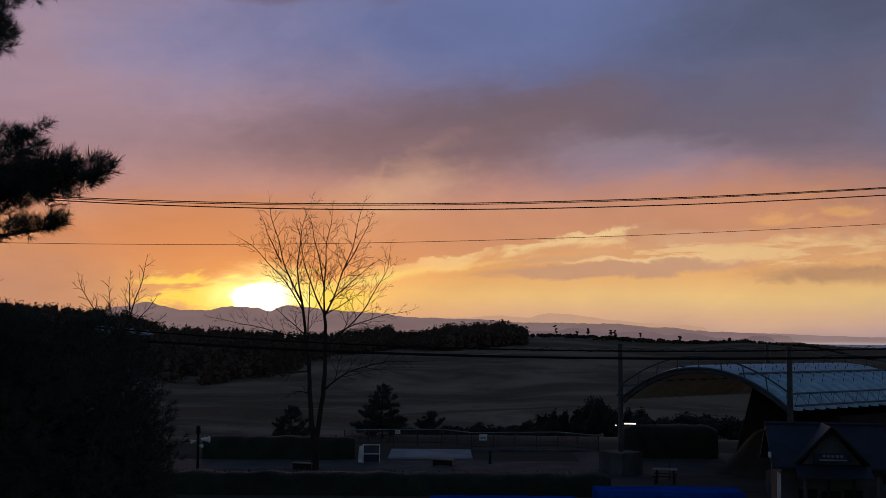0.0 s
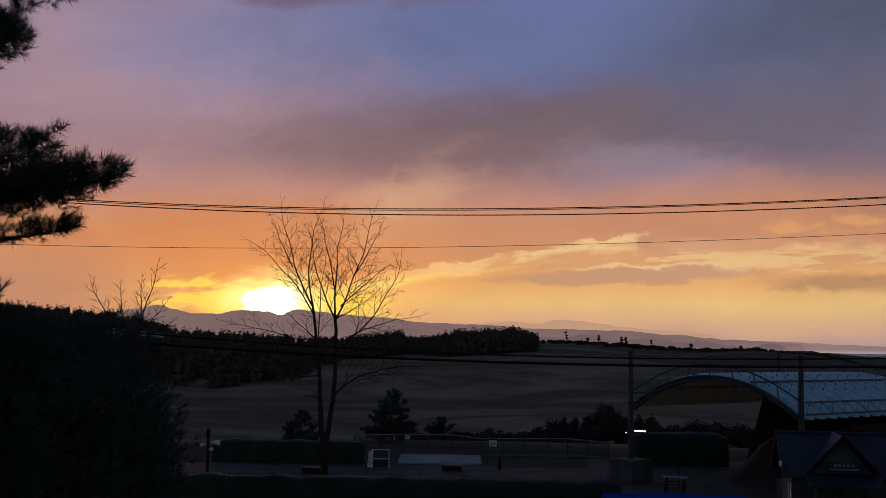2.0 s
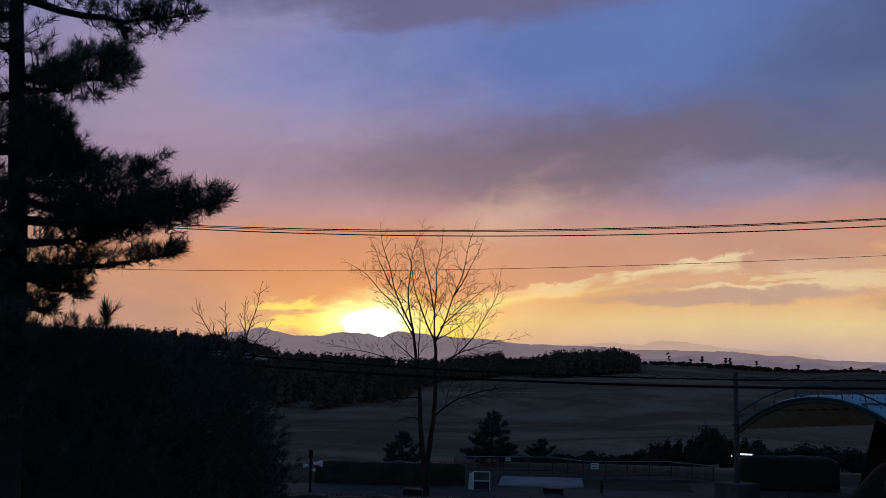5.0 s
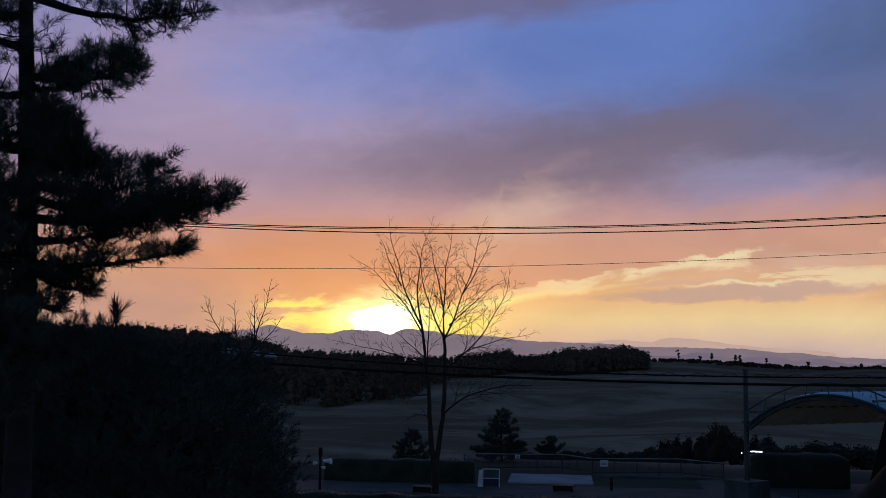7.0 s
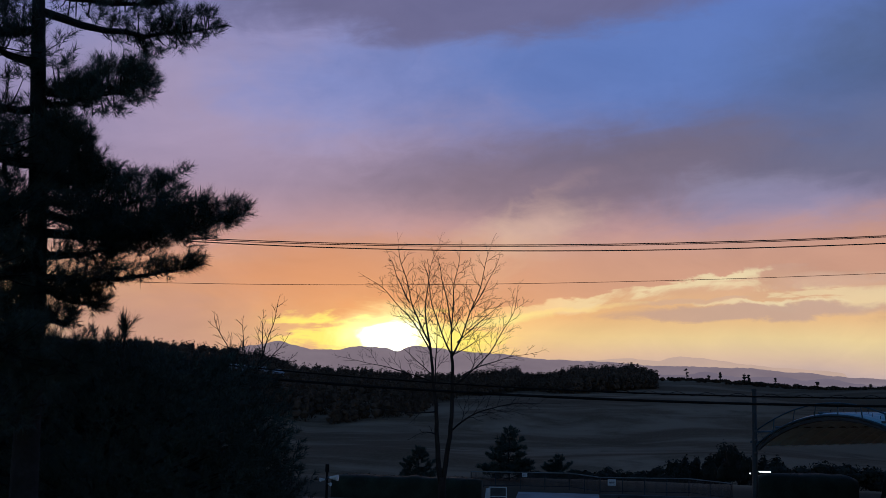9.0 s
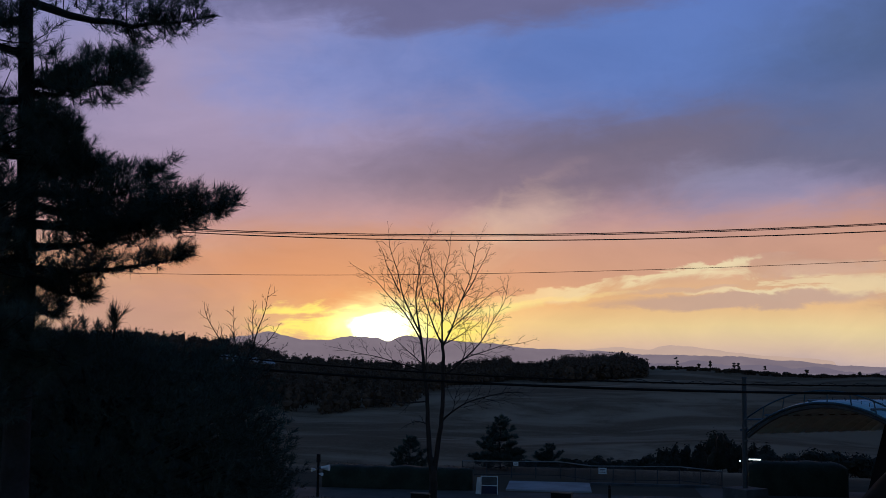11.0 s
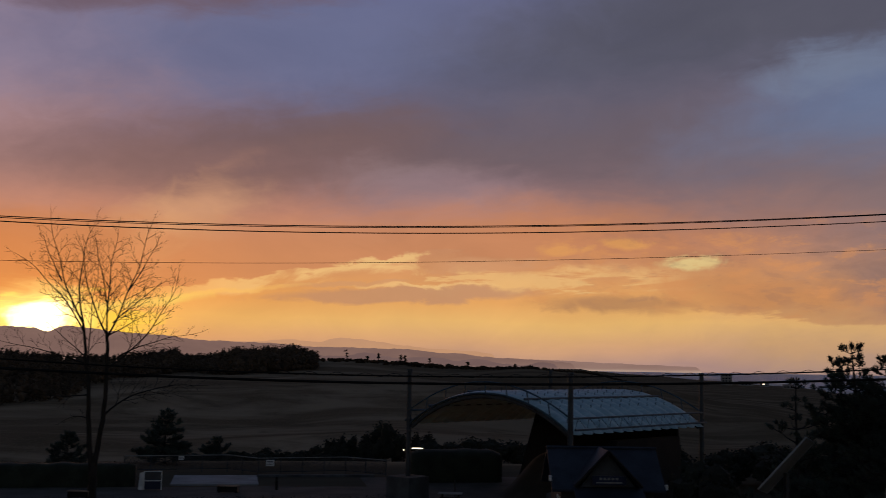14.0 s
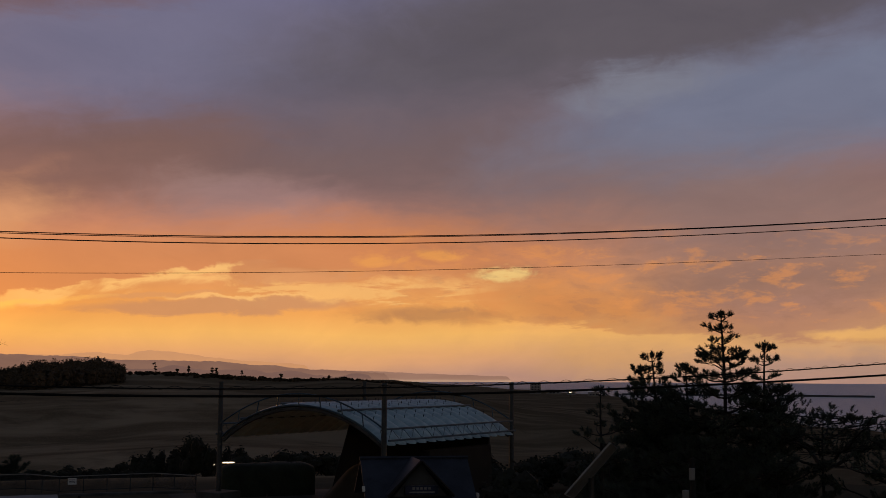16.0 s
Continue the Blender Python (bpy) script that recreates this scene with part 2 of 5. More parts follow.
# ---- materials ----
def surface(name, base, rough=0.85, vary=0.35, scale=1.0, grain=12.0, bump=0.25, metal=0.0, other=None, coat=0.0, gloss=0.2):
    """A painted, grown or mineral surface: two scales of variation, in metres, with relief."""
    m = bpy.data.materials.new(name)
    m.use_nodes = True
    n = Nodes(m.node_tree)
    shader = m.node_tree.nodes["Principled BSDF"]
    place = n.add("ShaderNodeTexCoord").outputs["Object"]
    large = n.noise(place, scale, 4.0, 0.55)
    small = n.noise(place, scale * grain, 5.0, 0.6)
    dark = tuple(c * (1 - vary) for c in base)
    light = tuple(min(0.9, c * (1 + vary)) for c in (other or base))
    tone = n.mix(n.step(large, 0.32, 0.68), dark, light)
    tone = n.mix(n.m("MULTIPLY", n.step(small, 0.35, 0.75), vary), tone, tuple(c * 0.55 for c in base))
    n.put(shader.inputs["Base Color"], tone)
    n.put(shader.inputs["Roughness"], n.m("ADD", rough - 0.08, n.m("MULTIPLY", small, 0.16)))
    shader.inputs["Metallic"].default_value = metal
    shader.inputs["Specular IOR Level"].default_value = gloss
    shader.inputs["Coat Weight"].default_value = coat
    relief = n.add("ShaderNodeBump", Strength=bump, Distance=0.02, Height=small)
    n.put(shader.inputs["Normal"], relief.outputs[0])
    return m


def glow(name, colour, power):
    m = bpy.data.materials.new(name)
    m.use_nodes = True
    s = m.node_tree.nodes["Principled BSDF"]
    s.inputs["Base Color"].default_value = (*colour, 1)
    s.inputs["Emission Color"].default_value = (*colour, 1)
    s.inputs["Emission Strength"].default_value = power
    return m


NEEDLES = surface("pine_needles", (0.038, 0.052, 0.046), 0.85, 0.4, 0.8, 10, 0.1)
BARK = surface("pine_bark", (0.017, 0.017, 0.018), 0.95, 0.4, 3.0, 10, 0.6)
TWIGS = surface("bare_twigs", (0.020, 0.016, 0.014), 0.9, 0.35, 1.5, 9, 0.4)
LEAVES = surface("hedge_leaves", (0.012, 0.017, 0.011), 0.8, 0.45, 0.9, 9, 0.2)
SCRUB = surface("scrub_leaves", (0.020, 0.022, 0.017), 0.9, 0.45, 0.4, 9, 0.2)
FAR_WOOD = surface("far_wood_leaves", (0.060, 0.043, 0.030), 0.95, 0.2, 0.08, 9, 0.2)
GRAVEL = surface("gravel", (0.046, 0.044, 0.041), 0.95, 0.3, 0.5, 30, 0.5)
EARTH = surface("bare_earth", (0.030, 0.027, 0.023), 0.95, 0.3, 0.6, 22, 0.5)
CONCRETE = surface("weathered_concrete", (0.052, 0.055, 0.060), 0.9, 0.3, 0.9, 16, 0.35)
PALE_CONCRETE = surface("pale_concrete", (0.18, 0.19, 0.205), 0.9, 0.25, 0.4, 16, 0.3)
STEEL = surface("blue_grey_painted_steel", (0.040, 0.065, 0.085), 0.5, 0.25, 1.0, 14, 0.1, 0.3)
POLE_GREY = surface("galvanised_pole", (0.038, 0.046, 0.055), 0.55, 0.25, 1.0, 14, 0.1, 0.4)
DARK_STEEL = surface("dark_steel", (0.03, 0.032, 0.036), 0.5, 0.3, 1.0, 14, 0.1, 0.5)
PANEL_BACK = surface("solar_back_sheet", (0.12, 0.122, 0.126), 0.6, 0.2, 1.0, 14, 0.05)
CABLE = surface("black_cable_sheath", (0.010, 0.010, 0.011), 0.8, 0.3, 2.0, 14, 0.1, gloss=0.05)
WHITE_PAINT = surface("white_paint", (0.70, 0.72, 0.74), 0.5, 0.12, 1.5, 14, 0.1)
ENAMEL = surface("weathered_grey_enamel", (0.15, 0.16, 0.17), 0.6, 0.25, 1.5, 14, 0.1)
DIM_WHITE = surface("dusty_white_enamel", (0.46, 0.48, 0.50), 0.55, 0.2, 1.5, 14, 0.1)
BROWN_WOOD = surface("weathered_brown_wood", (0.21, 0.145, 0.105), 0.85, 0.35, 1.2, 18, 0.4)
DARK_WOOD = surface("dark_stained_boards", (0.008, 0.007, 0.007), 0.85, 0.35, 0.8, 18, 0.4)
SLATE = surface("dark_blue_roof_shingles", (0.016, 0.022, 0.036), 0.6, 0.3, 0.9, 14, 0.4)
PLASTER = surface("grey_plaster", (0.05, 0.052, 0.056), 0.9, 0.25, 0.9, 14, 0.3)
TARP = surface("blue_tarpaulin", (0.005, 0.048, 0.25), 0.75, 0.2, 1.2, 10, 0.4, gloss=0.0)
SIGN_BLUE = surface("dark_blue_sign", (0.015, 0.020, 0.045), 0.4, 0.2, 1.0, 10, 0.05)
FOAM = surface("surf_foam", (0.55, 0.55, 0.57), 0.9, 0.2, 0.02, 12, 0.2)
TOWN_WALL = surface("far_house_wall", (0.20, 0.20, 0.21), 0.9, 0.2, 0.2, 12, 0.1)
TOWN_ROOF = surface("far_house_roof", (0.20, 0.21, 0.23), 0.8, 0.25, 0.2, 12, 0.1)
LAMP_GLOW = glow("lamp_tube", (1.0, 0.85, 0.68), 2.2)
DARK_GLASS = surface("dark_window_glass", (0.012, 0.014, 0.018), 0.08, 0.2, 0.5, 10, 0.02, 0.0)

# translucent roof sheet
SHEET = bpy.data.materials.new("translucent_roof_sheet")
SHEET.use_nodes = True
n = Nodes(SHEET.node_tree)
shader = SHEET.node_tree.nodes["Principled BSDF"]
place = n.add("ShaderNodeTexCoord").outputs["Object"]
stain = n.noise(place, 1.3, 5.0, 0.6)
streak = n.noise(n.add("ShaderNodeMapping", Vector=place, Scale=(6.0, 0.8, 0.8)).outputs[0], 1.0, 4.0, 0.6)
tone = n.mix(n.step(n.m("ADD", n.m("MULTIPLY", stain, 0.6), n.m("MULTIPLY", streak, 0.4)), 0.35, 0.68), (0.15, 0.31, 0.39), (0.31, 0.51, 0.60))
n.put(shader.inputs["Base Color"], tone)
shader.inputs["Roughness"].default_value = 0.35
see = n.add("ShaderNodeBsdfTranslucent", Color=(0.22, 0.14, 0.055))
both = n.add("ShaderNodeMixShader")
both.inputs[0].default_value = 0.24
SHEET.node_tree.links.new(shader.outputs[0], both.inputs[1])
SHEET.node_tree.links.new(see.outputs[0], both.inputs[2])
SHEET.node_tree.links.new(both.outputs[0], SHEET.node_tree.nodes["Material Output"].inputs[0])

# dry dune grass with darker scrub, drawn out across the slope
FIELD = bpy.data.materials.new("dry_dune_grass")
FIELD.use_nodes = True
n = Nodes(FIELD.node_tree)
shader = FIELD.node_tree.nodes["Principled BSDF"]
place = n.add("ShaderNodeTexCoord").outputs["Object"]
drawn = n.add("ShaderNodeMapping", Vector=place, Scale=(0.016, 0.050, 0.03)).outputs[0]
big = n.noise(drawn, 1.0, 5.0, 0.6, 0.6)
mid = n.noise(place, 0.06, 5.0, 0.62, 0.4)
small = n.noise(place, 1.7, 5.0, 0.65)
tone = n.mix(n.step(big, 0.40, 0.60), (0.122, 0.088, 0.060), (0.225, 0.172, 0.122))
tone = n.mix(n.m("MULTIPLY", n.step(mid, 0.48, 0.66), 0.7), tone, (0.092, 0.070, 0.047))
tone = n.mix(n.m("MULTIPLY", n.step(small, 0.45, 0.75), 0.4), tone, (0.215, 0.165, 0.115))
# the ground colour turns darker towards the east
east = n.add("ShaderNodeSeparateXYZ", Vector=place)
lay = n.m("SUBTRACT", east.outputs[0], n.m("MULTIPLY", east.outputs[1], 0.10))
# trodden lawn and earth of the park, this side of the railing
park = n.step(n.m("ADD", east.outputs[1], n.m("MULTIPLY", mid, 8.0)), 90.0, 80.0)
tone = n.mix(n.m("MULTIPLY", park, 0.8), tone, (0.044, 0.041, 0.034))
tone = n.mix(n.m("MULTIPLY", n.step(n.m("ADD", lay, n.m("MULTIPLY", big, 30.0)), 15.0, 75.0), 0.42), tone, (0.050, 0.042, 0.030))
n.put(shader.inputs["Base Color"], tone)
shader.inputs["Roughness"].default_value = 1.0
shader.inputs["Specular IOR Level"].default_value = 0.0
relief = n.add("ShaderNodeBump", Strength=0.6, Distance=0.4, Height=n.m("ADD", small, mid))
n.put(shader.inputs["Normal"], relief.outputs[0])

WATER = bpy.data.materials.new("evening_sea")
WATER.use_nodes = True
n = Nodes(WATER.node_tree)
shader = WATER.node_tree.nodes["Principled BSDF"]
shader.inputs["Base Color"].default_value = (0.25, 0.35, 0.48, 1)
shader.inputs["Roughness"].default_value = 0.32
shader.inputs["Specular IOR Level"].default_value = 0.15
place = n.add("ShaderNodeTexCoord").outputs["Object"]
swell = n.noise(place, 0.05, 5.0, 0.6)
chop = n.noise(place, 0.6, 4.0, 0.6)
relief = n.add("ShaderNodeBump", Strength=1.0, Distance=3.0, Height=n.m("ADD", swell, n.m("MULTIPLY", chop, 0.3)))
n.put(shader.inputs["Normal"], relief.outputs[0])


def haze_glow(name, low, high, power, mist=None, top=60.0):
    """A far ridge with evening haze painted as emission, a paler mist colour at its foot; it stands in for the
    distance.
    """
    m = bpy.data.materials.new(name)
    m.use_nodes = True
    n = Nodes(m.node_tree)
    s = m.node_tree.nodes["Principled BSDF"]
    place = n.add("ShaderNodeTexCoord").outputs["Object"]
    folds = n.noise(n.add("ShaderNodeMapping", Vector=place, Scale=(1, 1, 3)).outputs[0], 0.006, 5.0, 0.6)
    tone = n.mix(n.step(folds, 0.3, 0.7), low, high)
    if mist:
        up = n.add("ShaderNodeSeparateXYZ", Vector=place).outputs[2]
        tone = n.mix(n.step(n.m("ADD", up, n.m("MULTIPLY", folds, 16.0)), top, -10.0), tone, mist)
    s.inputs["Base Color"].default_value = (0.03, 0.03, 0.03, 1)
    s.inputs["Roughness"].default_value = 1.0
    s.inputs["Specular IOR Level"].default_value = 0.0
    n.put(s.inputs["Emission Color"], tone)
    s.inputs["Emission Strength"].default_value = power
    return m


# ---- mesh building ----
class Mesh:
    """Collects corners and faces of one mesh."""

    def __init__(self):
        self.v, self.f = [], []

    def face(self, *pts):
        k = len(self.v)
        self.v.extend(tuple(p) for p in pts)
        self.f.append(tuple(range(k, k + len(pts))))

    def box(self, lo, hi, m=None):
        (x0, y0, z0), (x1, y1, z1) = lo, hi
        pts = [Vector(p) for p in ((x0, y0, z0), (x1, y0, z0), (x1, y1, z0), (x0, y1, z0), (x0, y0, z1), (x1, y0, z1), (x1, y1, z1), (x0, y1, z1))]
        self.hull(pts, m)
        return self

    def hull(self, pts, m=None):
        """Eight corners: four below, four above."""
        k = len(self.v)
        self.v.extend(tuple(m @ Vector(p)) if m else tuple(p) for p in pts)
        for q in ((3, 2, 1, 0), (4, 5, 6, 7), (0, 1, 5, 4), (1, 2, 6, 5), (2, 3, 7, 6), (3, 0, 4, 7)):
            self.f.append(tuple(k + i for i in q))
        return self

    def bevelled(self, lo, hi, e=0.03, m=None):
        """A box with its edges taken off."""
        bm = bmesh.new()
        bmesh.ops.create_cube(bm, size=1)
        size = [b - a for a, b in zip(lo, hi)]
        mid = [(a + b) / 2 for a, b in zip(lo, hi)]
        for v in bm.verts:
            v.co = Vector(mid[i] + v.co[i] * size[i] for i in range(3))
        bmesh.ops.bevel(bm, geom=bm.edges[:], offset=e, segments=2, affect="EDGES", profile=0.6)
        k = len(self.v)
        bm.verts.index_update()
        self.v.extend(tuple(m @ v.co) if m else tuple(v.co) for v in bm.verts)
        self.f.extend(tuple(k + v.index for v in f.verts) for f in bm.faces)
        bm.free()
        return self

    def tube(self, pts, radii, sides=6, caps=True):
        pts = [Vector(p) for p in pts]
        if not hasattr(radii, "__len__"):
            radii = [radii] * len(pts)
        k = len(self.v)
        ref = Vector((0.31, 0.17, 0.93))
        for i, p in enumerate(pts):
            d = (pts[min(i + 1, len(pts) - 1)] - pts[max(i - 1, 0)]).normalized()
            a = d.cross(ref)
            if a.length < 0.05:
                a = d.cross(Vector((1, 0, 0)))
            a.normalize()
            b = d.cross(a)
            for j in range(sides):
                w = 2 * math.pi * j / sides
                self.v.append(tuple(p + (a * math.cos(w) + b * math.sin(w)) * radii[i]))
        for i in range(len(pts) - 1):
            for j in range(sides):
                j2 = (j + 1) % sides
                self.f.append((k + i * sides + j, k + i * sides + j2, k + (i + 1) * sides + j2, k + (i + 1) * sides + j))
        if caps:
            self.f.append(tuple(k + j for j in reversed(range(sides))))
            self.f.append(tuple(k + (len(pts) - 1) * sides + j for j in range(sides)))
        return self

    def data(self, name, material, smooth=False):
        me = bpy.data.meshes.new(name)
        me.from_pydata(self.v, [], self.f)
        me.materials.append(material)
        if smooth:
            me.polygons.foreach_set("use_smooth", [True] * len(me.polygons))
        me.update()
        return me


def part(name, mesh, material, parent=None, label="", m=None, smooth=False):
    """Links a mesh as one object under a thing or a part."""
    ob = new(name, mesh.data(name, material, smooth) if isinstance(mesh, Mesh) else mesh)
    if m is not None:
        ob.matrix_basis = m
    ob.parent = parent
    return tagged(ob, label)


def thing(name, label, category, m=None, group="", kind=""):
    """An empty at the base of a thing made of parts."""
    ob = new(name)
    ob.empty_display_size = 0.2
    if m is not None:
        ob.matrix_basis = m
    return tagged(ob, label, category, group, kind)


def ease(a, b, x):
    t = min(1.0, max(0.0, (x - a) / (b - a)))
    return t * t * (3 - 2 * t)


def along(x, stops):
    """Value at x on a line through (x, value) stops."""
    for (a, p), (b, q) in zip(stops, stops[1:]):
        if x <= b:
            return p + (q - p) * ease(a, b, max(x, a))
    return stops[-1][1]


def polar(az, r, z=0.0):
    return Vector((r * math.sin(radians(az)), r * math.cos(radians(az)), z))


# ---- ground, sea and distance ----
SEA = -15.0
CREST = ((-60, 9.0), (-22, 12.0), (-18, 9.8), (-15.3, 7.8), (-13, 4.7), (-8, 4.4), (-1, 5.6), (6, 6.6), (14.5, 5.0), (17.5, 3.2), (21, -1.0), (25, -6.0), (30, -10.0), (60, -12.0))
COAST = ((17, 6500), (20, 3200), (24, 2000), (27, 1560), (31, 1080), (35, 720), (38.5, 560), (42, 520), (60, 450), (110, 450), (150, 6500))


def height(x, y):
    r = math.hypot(x, y)
    az = math.degrees(math.atan2(x, y))
    coast = along(az, COAST) if az > 0 else 6500
    z = -6.0 * ease(84, 128, r)
    crest = along(az, CREST)
    z += (crest + 6.0) * ease(140, 430, r)
    if r > 430:
        z += (-8.0 - crest) * ease(440, 700, r)
    # hollows and low dunes across the slope
    swell = ease(110, 170, r) * (1 - ease(400, 460, r))
    z += swell * (1.5 * math.sin(r / 21.0 + 2.2 * noise.noise((x * 0.008, y * 0.008, 1.7))) + 1.6 * noise.noise((x * 0.02, y * 0.02, 5.0)))
    z += ease(90, 130, r) * 0.5 * noise.noise((x * 0.06, y * 0.06, 9.0))
    # down to the beach
    fall = ease(0.15 * coast, 0.93 * coast, r) if coast < 6000 else 0.0
    z = z * (1 - fall) + (SEA + 0.6) * fall
    if r > coast * 0.93:
        z = min(z, SEA + 0.6 - 3.0 * (r / coast - 0.93) / 0.07 * 0.25)
    if r > coast * 1.02:
        z = SEA - 3.0
    return z


g = Mesh()
azs = [-180 + 6 * i for i in range(22)] + [-48 + 0.4 * i for i in range(270)] + [60 + 6 * i for i in range(20)]
rings = [0.0, 8, 20, 35, 50, 60, 70, 78] + [84 * (1.022 ** i) for i in range(120)] + [84 * (1.022 ** 119) * (1.06 ** i) for i in range(1, 29)]
rings = [r for r in rings if r < 4900] + [4900.0]
for r in rings[1:]:
    for a in azs:
        p = polar(a, r)
        g.v.append((p.x, p.y, height(p.x, p.y)))
n_az = len(azs)
g.v.append((0, 0, 0))
for i in range(len(rings) - 2):
    for j in range(n_az):
        j2 = (j + 1) % n_az
        g.f.append((i * n_az + j, i * n_az + j2, (i + 1) * n_az + j2, (i + 1) * n_az + j))
for j in range(n_az):
    g.f.append((len(g.v) - 1, (j + 1) % n_az, j))
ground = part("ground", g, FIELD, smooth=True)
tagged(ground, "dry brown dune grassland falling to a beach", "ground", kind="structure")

w = Mesh()
ring = [polar(6 * i, 4950, SEA) for i in range(60)]
w.face(*reversed(ring))
tagged(part("water", w, WATER), "calm grey evening sea reaching the horizon", "sea", kind="structure")


def ridge(label, r, az0, az1, profile, material, rough=1.0):
    """A far range: crest angles over the horizon by bearing."""
    q = Mesh()
    steps = int((az1 - az0) / 0.12)
    for i in range(steps + 1):
        az = az0 + (az1 - az0) * i / steps
        el = profile(az) + rough * (0.07 * noise.noise((az * 1.1, r, 0)) + 0.05 * noise.noise((az * 4.0, r, 3)) + 0.02 * noise.noise((az * 11.0, r, 5)))
        el -= 1.2 * (1 - ease(az0, az0 + 1.5, az)) + 1.2 * ease(az1 - 1.0, az1, az)
        top = max(EYE[2] + r * math.tan(radians(el)), SEA - 2)
        q.v.append(tuple(polar(az, r - 160, SEA - 3)))
        q.v.append(tuple(polar(az, r, top)))
        q.v.append(tuple(polar(az, r + 120, SEA - 3)))
    for i in range(steps):
        k = 3 * i
        q.f += [(k, k + 3, k + 4, k + 1), (k + 1, k + 4, k + 5, k + 2)]
    return tagged(part("backdrop", q, material, smooth=True), label, "mountains", kind="structure")


def bump(az, at, wide, tall):
    return tall * math.exp(-((az - at) / wide) ** 2)


# haze is not in the air: each ridge glows in its haze colour
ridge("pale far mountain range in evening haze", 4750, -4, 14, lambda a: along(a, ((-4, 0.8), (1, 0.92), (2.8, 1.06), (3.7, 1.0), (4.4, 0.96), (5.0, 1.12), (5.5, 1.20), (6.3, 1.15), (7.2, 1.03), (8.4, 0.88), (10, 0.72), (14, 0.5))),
      haze_glow("farthest_haze", srgb(196, 152, 122), srgb(202, 156, 124), 0.95), 0.6)
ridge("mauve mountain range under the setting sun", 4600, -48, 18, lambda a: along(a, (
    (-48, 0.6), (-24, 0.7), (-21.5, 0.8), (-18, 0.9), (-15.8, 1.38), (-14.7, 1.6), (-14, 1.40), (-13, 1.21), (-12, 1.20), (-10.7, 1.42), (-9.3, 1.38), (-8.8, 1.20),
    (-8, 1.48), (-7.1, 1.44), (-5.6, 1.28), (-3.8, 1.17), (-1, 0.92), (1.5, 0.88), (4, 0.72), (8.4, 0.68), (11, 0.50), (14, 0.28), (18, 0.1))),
      haze_glow("mountain_haze", srgb(134, 107, 103), srgb(144, 116, 110), 0.80, srgb(154, 126, 120), 38.0), 0.75)
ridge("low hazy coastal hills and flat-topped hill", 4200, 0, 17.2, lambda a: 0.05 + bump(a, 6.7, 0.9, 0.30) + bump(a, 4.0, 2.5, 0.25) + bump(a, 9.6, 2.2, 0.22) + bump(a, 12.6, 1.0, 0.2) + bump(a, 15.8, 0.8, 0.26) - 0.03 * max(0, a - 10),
      haze_glow("coast_hill_haze", srgb(118, 96, 97), srgb(126, 103, 103), 0.85, srgb(150, 126, 122), 12.0))
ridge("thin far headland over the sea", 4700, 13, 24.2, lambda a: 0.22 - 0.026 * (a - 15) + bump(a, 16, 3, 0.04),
      haze_glow("headland_haze", srgb(152, 124, 118), srgb(158, 130, 124), 0.85, srgb(196, 172, 160), 8.0), 0.4)
# breakwater and surf
bw = Mesh()
for i in range(24):
    a0, a1 = 29 + i * 0.495, 29 + (i + 1) * 0.495
    p, q = polar(a0, 1430, SEA), polar(a1, 1430, SEA)
    s = p.normalized() * 5
    h = Vector((0, 0, 2.0 + 0.5 * random.random()))
    bw.hull([p - s * 1, q - s * 1, q + s, p + s, p - s * 0.7 + h, q - s * 0.7 + h, q + s * 0.7 + h, p + s * 0.7 + h])
tagged(part("breakwater", bw, CONCRETE), "long low concrete breakwater standing in the sea", "breakwater", kind="structure")
for k, (off, thick) in enumerate(((1.0, 0.016), (1.05, 0.010), (1.12, 0.008))):
    s = Mesh()
    for i in range(150):
        az = 22 + i * 0.15
        rr = along(az, COAST) * off * (1 + 0.012 * noise.noise((az * 1.3, k * 7.0, 0)))
        t = thick * rr * max(0.0, 0.6 + 1.6 * noise.noise((az * 2.2, k * 3.0, 2)))
        s.v += [tuple(polar(az, rr - t, SEA + 0.35)), tuple(polar(az, rr + t, SEA + 0.35))]
    for i in range(149):
        s.f.append((2 * i, 2 * i + 2, 2 * i + 3, 2 * i + 1))
    tagged(part("surf", s, FOAM), "broken line of white surf along the beach", "surf", kind="structure")

# ---- growing things ----
def spread(rng, d, angle):
    """A direction that leans off d by about that many degrees."""
    side = Vector((rng.gauss(0, 1), rng.gauss(0, 1), rng.gauss(0, 1)))
    side = (side - d * side.dot(d)).normalized()
    a = radians(angle)
    return (d * math.cos(a) + side * math.sin(a)).normalized()


def needle_tuft(q, rng, p, d, long, count, wide, length=0.12, open_angle=48):
    """A shoot: thin needles standing off its axis, flared towards the tip."""
    for i in range(count):
        s = (i + rng.random()) / count
        root = p + d * (long * s)
        w = spread(rng, d, open_angle * (0.55 + 0.75 * rng.random()) * (1.25 - 0.75 * s))
        side = w.cross(Vector((rng.gauss(0, 1), rng.gauss(0, 1), rng.gauss(0, 1)))).normalized() * wide
        tip = root + w * length * (0.75 + 0.5 * rng.random())
        k = len(q.v)
        q.v += [tuple(root - side), tuple(root + side), tuple(tip)]
        q.f.append((k, k + 1, k + 2))


